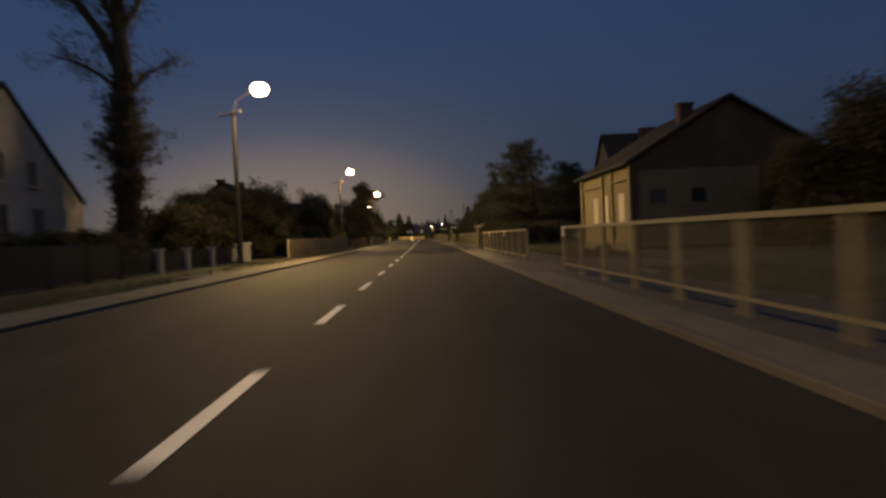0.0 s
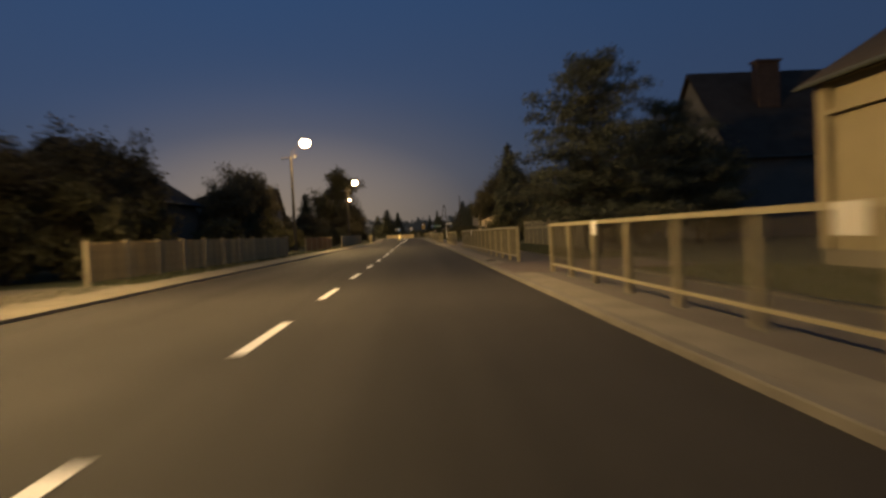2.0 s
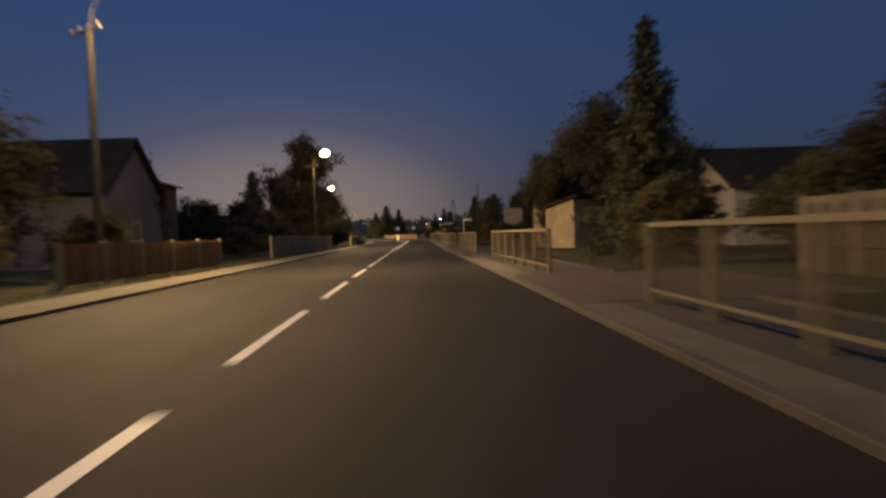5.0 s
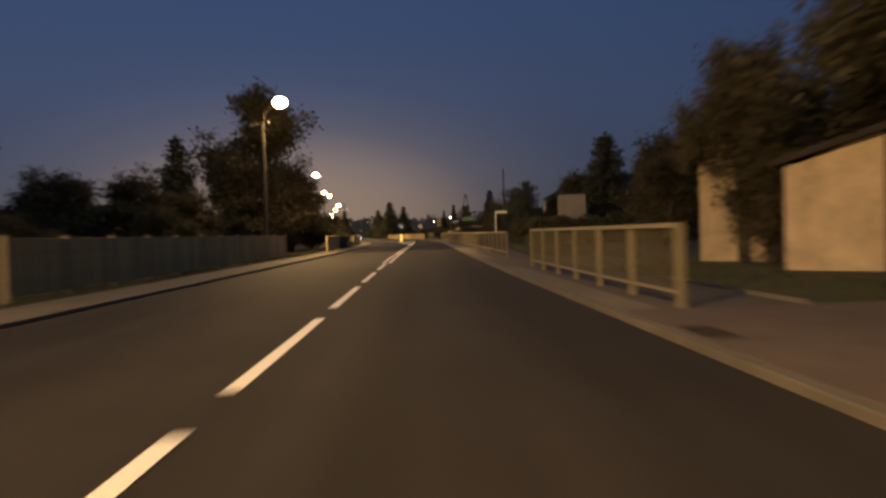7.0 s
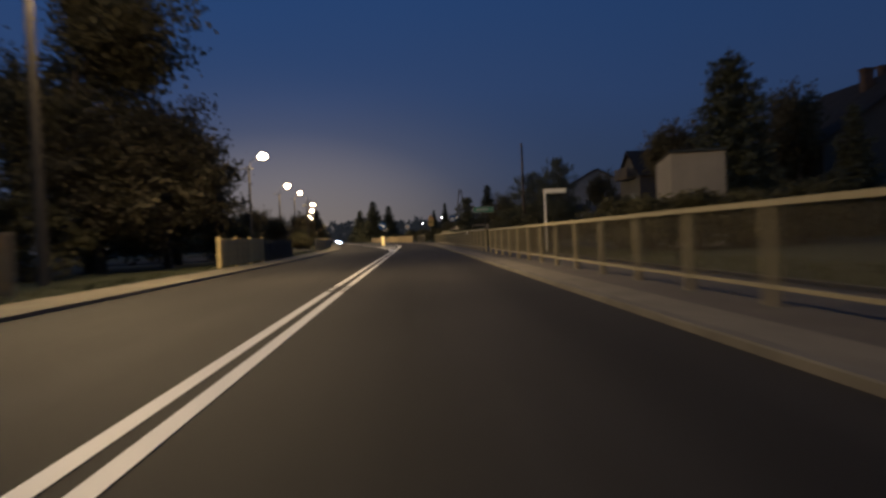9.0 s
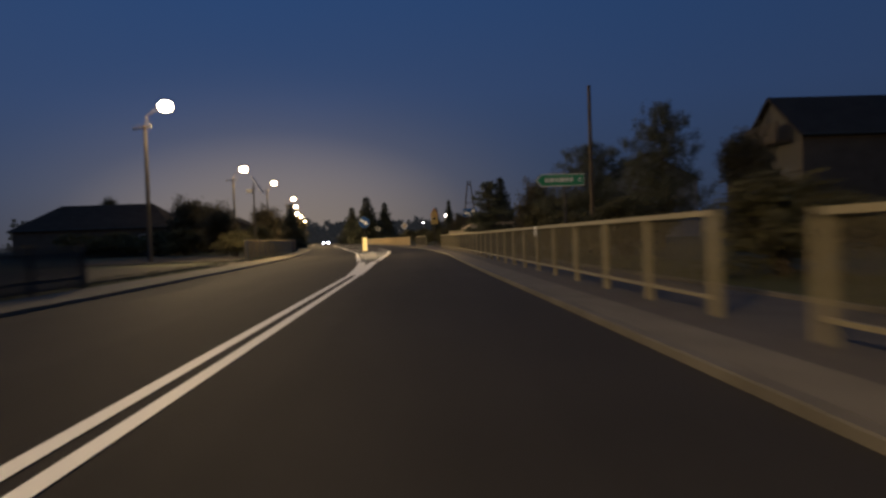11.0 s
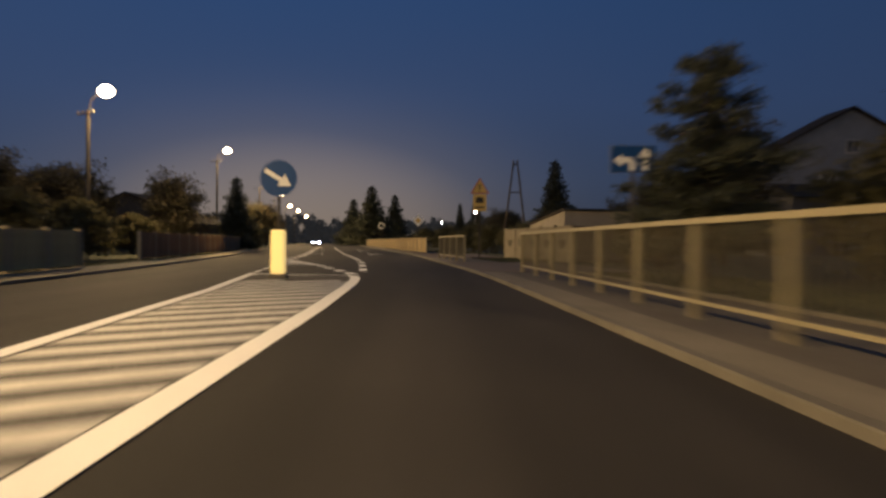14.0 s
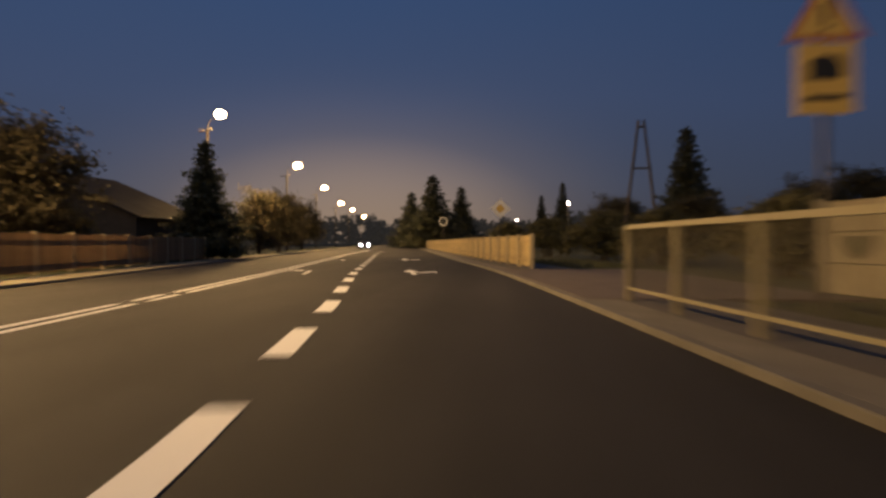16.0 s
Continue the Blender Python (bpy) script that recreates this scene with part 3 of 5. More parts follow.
RAILS = [(-14.0, 12.9, 1.20), (19.6, 38.2, 1.20), (44.0, 71.8, 1.20), (79.5, 91.8, 1.18), (98.4, 110.3, 1.16), (118.6, 148.5, 1.12), (150.5, 178.0, 1.18), (178.1, 204.7, 1.20), (214.6, 223.0, 1.20)]
for y0, y1, h in RAILS:
    railing(y0, y1, h)


def slat_fence(line, y0, y1, h, post_m, slat_m, label, pitch=0.125, slat=0.095, post_every=2.4, post_w=0.14, extra=0.06, z=0.09):
    """Property fence: posts, two rails and upright boards."""
    ob = thing("fence", label, "fence", (line(y0), y0, z), group="garden fences")
    n = max(1, round((y1 - y0) / post_every))
    p = lambda y: Vector((line(y) - line(y0), y - y0, 0))
    turn = lambda y: pose(0, 0, 0, 0, 0, -math.degrees(math.atan2(line(y + 0.5) - line(y - 0.5), 1.0)))
    ys = [y0 + (y1 - y0) * i / n for i in range(n + 1)]
    bm = bmesh.new()
    box(bm, -post_w / 2, post_w / 2, -post_w / 2, post_w / 2, -0.15, h + extra, bevel=0.012)
    post = part("post", bm, post_m, ob)
    for y in ys[1:]:
        share("post", post.data, ob, Matrix.Translation(p(y)) @ turn(y))
    for z0 in (0.25, h - 0.25):
        bm = bmesh.new()
        for a, b in zip(ys, ys[1:]):
            pa, pb = p(a), p(b)
            d = pb - pa
            m = Matrix.Translation((pa + pb) / 2) @ d.to_track_quat("Y", "Z").to_matrix().to_4x4()
            box(bm, -0.03, 0.03, -d.length / 2, d.length / 2, z0, z0 + 0.07, m)
        part("rail", bm, slat_m, ob)
    bm = bmesh.new()
    box(bm, 0.031, 0.052, -slat / 2, slat / 2, 0.07, h)
    me, y = None, y0 + 0.12
    rest = bmesh.new()
    count = 0
    while y < y1 - 0.08:
        m = Matrix.Translation(p(y) + Vector((0, 0, random.uniform(-0.012, 0.012)))) @ turn(y)
        if me is None:
            o = part("slat", bm, slat_m, ob)
            o.matrix_basis = m
            me = o.data
        elif count < 290:
            share("slat", me, ob, m)
        else:
            box(rest, 0.031, 0.052, -slat / 2, slat / 2, 0.07, h, m)
        count += 1
        y += pitch
    if count > 290:
        tagged(part("slats", rest, slat_m, ob), kind="stuff")
    else:
        rest.free()
    return ob


fl = lambda pts: smooth_curve(pts, 2)
slat_fence(fl([(40, -8.4), (55, -7.8), (69, -7.0)]), 42.0, 67.0, 1.32, M_FPOST, M_WOODF, "brown slatted wooden fence between pale posts")
slat_fence(fl([(70, -8.2), (82, -8.0), (97, -7.0)]), 80.0, 92.0, 1.22, M_FPOST, M_WOODR, "dull brown slatted fence beside the footway")
slat_fence(fl([(97, -7.4), (112, -7.6), (130, -7.4)]), 103.0, 129.8, 1.32, M_FPOST, M_WOODF, "weathered brown slatted fence between pale posts")
slat_fence(fl([(137, -6.7), (150, -6.9)]), 142.4, 150.4, 1.2, M_WOODL, M_WOODL, "pale wooden board fence beside the footway")
slat_fence(fl([(148, -7.0), (160, -7.3)]), 150.9, 160.5, 1.1, M_DARK, M_BIN, "dark slatted fence beside the footway", pitch=0.16, slat=0.07)
slat_fence(fl([(180, -9.0), (186, -9.35), (196, -9.75), (206, -10.4), (211, -10.9)]), 185.2, 205.8, 1.2, M_FPOST, M_WOODL, "pale brown wooden board fence behind the verge", slat=0.115, post_every=2.0, post_w=0.2)
slat_fence(fl([(213, -11.8), (227, -13.8), (243, -16.6), (262, -20.2)]), 213.8, 250.0, 1.25, M_FPOST, M_WOODR, "brown slatted garden fence along the kerb")
slat_fence(fl([(235, 0.9), (252, -1.9), (297, -8.3), (330, -13.1)]), 236.0, 326.0, 1.22, M_FPOST, M_WOODF, "brown wooden fence beside the road bend")
slat_fence(fl([(-20, -10.9), (20, -10.6)]), -6.0, 21.0, 1.35, M_DARK, M_BIN, "dark garden fence below the big tree")


# ---------------------------------------------------------------- street lamps
def street_lamp(base_x, base_y, head_x, head_y, head_z=10.4, strength=1.0, label="concrete street lamp with a glowing sodium head"):
    ob = thing("street_lamp", label, "street lamp", (base_x, base_y, 0.09), group="street lamps")
    top = head_z - 1.15
    bm = bmesh.new()
    tube(bm, (0, 0, -0.2), (0, 0, top), 0.17, 0.11, 12)
    part("pole", bm, M_POLE, ob)
    hx, hy = head_x - base_x, head_y - base_y
    d = Vector((hx, hy, 0)).normalized()
    bm = bmesh.new()
    hz = head_z - 0.09
    a, b, c = Vector((0, 0, top - 0.3)), Vector((0.12 * hx, 0.12 * hy, top + 0.6)), Vector((hx, hy, hz + 0.12)) - d * 0.3
    tube(bm, a, b, 0.028, 0.028, 8)
    tube(bm, b, c, 0.028, 0.022, 8)
    part("arm", bm, M_POLE, ob)
    bm = bmesh.new()
    arm_turn = pose(0, 0, 0, 0, 0, -32)
    box(bm, -1.25, 0.65, -0.04, 0.04, top - 0.20, top - 0.12, arm_turn)
    part("crossarm", bm, M_STEEL, ob)
    for x in (-1.15, -0.6, 0.55):
        bm = bmesh.new()
        tube(bm, arm_turn @ Vector((x, 0, top - 0.12)), arm_turn @ Vector((x, 0, top + 0.06)), 0.05, 0.035, 8)
        part("insulator", bm, M_PANEL, ob)
    m = Matrix.Translation((hx, hy, hz)) @ d.to_track_quat("Y", "Z").to_matrix().to_4x4()
    bm = bmesh.new()
    r = bmesh.ops.create_uvsphere(bm, u_segments=14, v_segments=8, radius=1)
    bmesh.ops.transform(bm, matrix=m @ Matrix.Translation((0, 0, 0.1)) @ Matrix.Diagonal((0.2, 0.42, 0.11, 1)), verts=r["verts"])
    part("housing", bm, M_STEEL, ob)
    # the bowl is oversized: its extra size stands in for the lamp's bloom
    bm = bmesh.new()
    r = bmesh.ops.create_uvsphere(bm, u_segments=28, v_segments=16, radius=1)
    bmesh.ops.transform(bm, matrix=m @ Matrix.Diagonal((0.42, 0.55, 0.36, 1)), verts=r["verts"])
    bowl = part("bowl", bm, M_LAMP, ob, "oversized glowing sodium lamp bowl, its bloom built in")
    bowl.visible_shadow = False
    # the reflector throws two beams, up and down the road
    mid_road = (road_left(head_y) + road_right(head_y)) / 2
    for way in (-1, 1):
        ld = bpy.data.lights.new("street_lamp_light", "SPOT")
        ld.spot_size, ld.spot_blend = radians(118), 1.0
        ld.energy, ld.color, ld.shadow_soft_size = LAMP_POWER * strength, LAMP_COLOUR, 0.25
        lo = new("street_lamp_light", ld)
        lo.matrix_basis = look((head_x, head_y, head_z - 0.5), (mid_road + 2.6, head_y + way * 8.0, 0.0))
    # and the bowl itself spills a weaker light all round
    ld = bpy.data.lights.new("street_lamp_spill", "POINT")
    ld.energy, ld.color, ld.shadow_soft_size = LAMP_POWER * strength * 0.065, LAMP_COLOUR, 0.35
    new("street_lamp_spill", ld).location = (head_x, head_y, head_z - 0.6)
    return ob


LAMPS = [(-9.6, -15.0, -8.1, -15.5), (-9.95, 35.6, -8.05, 34.7), (-10.2, 86.8, -8.55, 85.5), (-9.9, 135.6, -8.4, 134.4), (-16.8, 189.0, -15.0, 188.0),
         (-21.4, 227.8, -19.8, 226.9), (-26.2, 268.8, -24.6, 267.8), (-27.8, 296.0, -26.0, 295.0), (-33.2, 329.5, -31.4, 328.4), (-40.8, 375.0, -39.2, 374.3), (-45.0, 408.0, -43.4, 407.0), (-52, 460, -50.4, 459)]
for i, (bx, by, hx, hy) in enumerate(LAMPS):
    street_lamp(bx, by, hx, hy, 12.3 if 260 < by < 280 else 10.5 if by < 290 else 11.0, strength=0.25 if by < 0 else 0.49 if by < 100 else 0.36 if by < 180 else 0.49 if by < 200 else 0.47 if by < 260 else 0.55)


# ---------------------------------------------------------------- trees and bushes
def leaf_quads(verts, faces, rng, c, spread, n, size):
    """n small leaf sprays scattered in a clump round c."""
    for _ in range(n):
        p = Vector(c) + Vector((rng.gauss(0, 1), rng.gauss(0, 1), rng.gauss(0, 0.8))) * spread
        s = size * rng.uniform(0.6, 1.4)
        q = Euler((rng.uniform(-1.2, 1.2), rng.uniform(-1.2, 1.2), rng.uniform(0, 6.28))).to_matrix()
        i = len(verts)
        for a, b in ((-0.5, -0.22), (0.1, -0.5), (0.6, 0.1), (0.05, 0.45)):
            verts.append(p + q @ Vector((a * s, b * s, 0)))
        faces.append((i, i + 1, i + 2, i + 3))


def mesh_part(name, verts, faces, material, parent, label=""):
    me = bpy.data.meshes.new(name)
    me.from_pydata([tuple(v) for v in verts], [], faces)
    me.materials.append(material)
    ob = new(name, me)
    ob.parent = parent
    if label:
        ob["label"] = label
    return ob


def broad_tree(seed, h, r, label, leaf=M_LEAF, density=1.0, base=0.25, trunk_r=0.22):
    """A broadleaf tree: tapered trunk, limbs, twigs and a crown of leaf clumps."""
    rng = random.Random(seed)
    ob = thing("tree", label, "tree", group="garden trees")
    bm = bmesh.new()
    pts = [Vector((0, 0, -0.2))]
    for i in range(1, 6):
        pts.append(Vector((rng.uniform(-0.12, 0.12) * i * h / 14, rng.uniform(-0.12, 0.12) * i * h / 14, h * 0.85 * i / 5)))
    for i in range(5):
        tube(bm, pts[i], pts[i + 1], trunk_r * (1 - i / 5.6), trunk_r * (1 - (i + 1) / 5.6), 8)
    tips = []
    nl = 13
    for i in range(nl):
        f = base + (0.95 - base) * (i + rng.random()) / nl
        a = pts[min(4, int(f * 5))].lerp(pts[min(5, int(f * 5) + 1)], f * 5 % 1)
        ang = rng.uniform(0, 6.28)
        reach = r * rng.uniform(0.55, 1.0) * (1.15 - 0.75 * abs(f - 0.5) / 0.5)
        b = a + Vector((math.cos(ang) * reach, math.sin(ang) * reach, reach * rng.uniform(0.15, 0.75)))
        mid = a.lerp(b, 0.5) + Vector((0, 0, reach * 0.1))
        w = trunk_r * (0.45 - 0.25 * f)
        tube(bm, a, mid, w, w * 0.6, 6)
        tube(bm, mid, b, w * 0.6, w * 0.15, 6)
        tips.append((mid, b, reach))
        for _ in range(3):
            s = mid.lerp(b, rng.random())
            e = s + Vector((rng.uniform(-1, 1), rng.uniform(-1, 1), rng.uniform(-0.2, 0.9))) * reach * 0.4
            tube(bm, s, e, w * 0.25, w * 0.06, 5)
            tips.append((s, e, reach * 0.5))
    part("trunk", bm, M_BARK, ob)
    verts, faces = [], []
    for s, e, reach in tips:
        for _ in range(4):
            c = s.lerp(e, rng.uniform(0.3, 1.1)) + Vector((rng.gauss(0, 0.16), rng.gauss(0, 0.16), rng.gauss(0, 0.12))) * r
            leaf_quads(verts, faces, rng, c, 0.085 * r + 0.10, int(66 * density), 0.155)
    mesh_part("crown", verts, faces, leaf, ob)
    return ob


def spruce(seed, h, r, label, group="conifers", taper=0.92):
    """A spruce: straight trunk and drooping whorls of needle sprays."""
    rng = random.Random(seed)
    ob = thing("spruce", label, "tree", group=group)
    bm = bmesh.new()
    tube(bm, (0, 0, -0.2), (0, 0, h), 0.03 * r + 0.1, 0.015, 8)
    verts, faces = [], []
    z = h * 0.07
    while z < h * 0.97:
        f = z / h
        reach = r * (1 - f) ** taper * rng.uniform(0.78, 1.12) + 0.05
        n = max(5, int(7 * (1 - f) + 4))
        a0 = rng.uniform(0, 6.28)
        for k in range(n):
            ang = a0 + 6.283 * k / n + rng.uniform(-0.25, 0.25)
            rr = reach * rng.uniform(0.6, 1.15)
            d = Vector((math.cos(ang), math.sin(ang), 0))
            root = Vector((0, 0, z))
            bend = root + d * rr * 0.6 + Vector((0, 0, -0.20 * rr))
            tip = root + d * rr + Vector((0, 0, -0.16 * rr + 0.10))
            if rr > 0.5:
                tube(bm, root, bend, 0.025, 0.014, 4)
                tube(bm, bend, tip, 0.014, 0.005, 4)
            steps = max(2, int(rr / 0.15))
            for q in range(1, steps + 1):
                u = q / steps
                c = root.lerp(bend, u / 0.6) if u < 0.6 else bend.lerp(tip, (u - 0.6) / 0.4)
                leaf_quads(verts, faces, rng, c + Vector((0, 0, -0.05)), 0.09 + 0.07 * rr * (1 - 0.6 * u), 14, 0.17)
        z += h * 0.026 + 0.12
    leaf_quads(verts, faces, rng, (0, 0, h * 0.97), 0.09, 30, 0.15)
    part("trunk", bm, M_BARK, ob)
    mesh_part("crown", verts, faces, M_NEEDLE, ob)
    return ob


def pine(seed, h, r, label, cone=0.6, fill=1.0):
    """A garden pine: crooked trunk and ragged flat shelves of needle sprays."""
    rng = random.Random(seed)
    ob = thing("pine", label, "tree", group="garden pines")
    bm = bmesh.new()
    tube(bm, (0, 0, -0.2), (0.1, 0.05, h * 0.6), 0.022 * h, 0.014 * h, 8)
    tube(bm, (0.1, 0.05, h * 0.6), (0, 0, h * 0.98), 0.014 * h, 0.01, 8)
    verts, faces = [], []
    nb = int((4.2 * h + 6) * fill)
    for k in range(nb):
        f = 0.12 + 0.84 * (k + rng.random()) / nb
        ang = k * 2.4 + rng.uniform(-0.4, 0.4)
        reach = r * (cone * (1 - f) + (1 - cone) * math.sqrt(max(0.0, 1 - f * f))) * rng.uniform(0.45, 1.25) + 0.15
        d = Vector((math.cos(ang), math.sin(ang), 0))
        a = Vector((0, 0, h * f))
        b = a + d * reach + Vector((0, 0, reach * rng.uniform(-0.05, 0.25)))
        tube(bm, a, b, 0.006 * h * (1.2 - f), 0.008, 5)
        n = max(3, int(reach / (0.075 * r + 0.08)))
        for s in range(1, n + 1):
            c = a.lerp(b, (s + rng.uniform(-0.3, 0.4)) / n)
            side = Vector((-d.y, d.x, 0)) * rng.gauss(0, 0.16 * reach)
            leaf_quads(verts, faces, rng, c + side, 0.025 * r + 0.07, 64, 0.088)
            leaf_quads(verts, faces, rng, c - side * 0.8 + Vector((0, 0, 0.05 * r)), 0.02 * r + 0.06, 44, 0.088)
    part("trunk", bm, M_BARK, ob)
    mesh_part("crown", verts, faces, M_NEEDLE, ob)
    return ob


def bush(seed, r, h, label, leaf=M_BUSH, n=60):
    """A bush or a stretch of hedge: stems and leaf clumps."""
    rng = random.Random(seed)
    ob = thing("bush", label, "bush", group="garden bushes")
    bm = bmesh.new()
    verts, faces = [], []
    for i in range(n):
        ang, rad, z = rng.uniform(0, 6.28), r * math.sqrt(rng.random()), rng.random() ** 0.8
        lim = math.sqrt(max(0.05, 1 - z * z * 0.85))
        c = Vector((math.cos(ang) * rad * lim, math.sin(ang) * rad * lim, 0.15 + z * h * rng.uniform(0.85, 1.0)))
        if i % 6 == 0:
            tube(bm, (c.x * 0.3, c.y * 0.3, -0.1), c, 0.03, 0.008, 5)
        leaf_quads(verts, faces, rng, c, 0.21, 80, 0.13)
    part("stem", bm, M_BARK, ob)
    mesh_part("foliage", verts, faces, leaf, ob)
    return ob


def place(ob, x, y, sx=1.0, sz=None, rz=0.0, z=0.09):
    ob.matrix_basis = pose(x, y, z, 0, 0, rz) @ Matrix.Diagonal((sx, sx, sz or sx, 1))
    return ob


def again(ob, x, y, sx=1.0, sz=None, rz=0.0, z=0.09):
    c = copy_thing(ob, Matrix())
    return place(c, x, y, sx, sz, rz, z)


T1 = place(broad_tree(11, 10.0, 4.2, "dark leafy broad garden tree at dusk", M_LEAF, 1.5, 0.12), 15.5, 63.0, 0.85, 0.72)
T2 = place(broad_tree(12, 10.0, 3.2, "tall dark leafy tree beside the road", M_LEAF, 2.1, 0.15), -13.6, 146.0, 1.42, 1.45)
T3 = place(broad_tree(13, 7.0, 3.0, "small dark garden tree", M_LEAFB, 1.4, 0.12), -12.8, 77.0, 1.0)
T4 = place(broad_tree(15, 9.5, 3.6, "leafy tree overhanging the outbuilding", M_LEAF, 1.4, 0.36), 17.5, 110.5, 0.8)
for src, x, y, s, sz in ((T1, 17.2, 56.5, 0.7, 0.65), (T3, 14.4, 67.0, 0.8, 0.85), (T3, 19.0, 59.0, 0.9, 0.8), (T3, 16.4, 79.0, 1.0, 0.80), (T3, 19.5, 79.0, 1.1, 0.86), (T3, 24.5, 80.5, 1.2, 0.95), (T3, 18.8, 84.0, 1.05, 0.66), (T1, 21.5, 87.0, 0.85, 0.62), (T1, 28.0, 86.0, 0.9, 0.85),
                         (T1, 18.4, 104.5, 0.75, 0.66), (T4, 14.0, 103.4, 1.0, 1.0), (T3, 11.4, 108.3, 0.52, 0.92), (T4, 10.9, 109.0, 0.45, 0.7), (T4, 15.8, 111.0, 0.8, 0.9), (T3, -11.8, 152.0, 1.15, 1.2), (T3, 14.4, 124.0, 0.7, 0.72), (T3, 18.0, 126.0, 1.1, 1.05), (T3, 16.4, 129.0, 0.9, 0.95), (T3, -15.9, 128.0, 0.75, 0.74), (T3, -14.2, 133.0, 1.0, 0.62), (T3, -20.3, 128.5, 0.95, 0.76), (T3, -12.4, 144.5, 1.2, 1.0), (T3, -10.5, 147.0, 0.95, 1.05),
                         (T3, -13.6, 41.0, 0.8, 0.60), (T3, -13.8, 45.5, 0.85, 0.76), (T3, -12.8, 49.2, 0.85, 0.84), (T3, -12.2, 53.0, 0.8, 0.86), (T3, 19.6, 20.0, 0.85, 0.9), (T3, 17.0, 20.8, 0.55, 0.64), (T3, -11.3, 68.0, 0.75, 0.74), (T3, -11.8, 73.0, 0.9, 0.86), (T1, -17.5, 52.0, 0.8, 0.6), (T3, -13.8, 84.0, 1.0, 0.85), (T3, -17.0, 104.0, 0.9, 0.9),
                         (T3, 16.0, 152.0, 0.8, 0.95), (T3, 26.5, 158.0, 1.0, 1.35), (T3, 18.6, 176.3, 0.55, 0.85), 
                         (T3, 14.2, 213.5, 0.8, 0.93), (T3, 17.5, 234.0, 0.8, 0.76), (T3, 21.8, 235.0, 0.8, 0.86), (T3, -19.0, 215.0, 0.9, 0.68), (T1, -45.0, 246.0, 0.5, 0.9), (T3, -25.5, 221.0, 1.1, 0.9), (T3, -27.0, 236.0, 1.2, 0.95), (T3, -31.0, 240.0, 1.2, 0.9), (T3, -25.5, 230.0, 1.0, 0.8), (T3, -20.0, 236.5, 1.05, 0.85),
                         (T3, -24.5, 283.0, 1.0, 0.9), (T3, -22.0, 270.0, 0.9, 0.8), (T3, -30.0, 310.0, 1.1, 1.0), (T3, 12.0, 282.0, 1.1, 0.8), (T3, 18.0, 275.0, 1.1, 0.75), (T3, 26.0, 272.0, 1.3, 0.9), (T3, 33.0, 276.0, 1.3, 1.1)):
    again(src, x, y, s, sz, (x * 37 + y * 11) % 360)
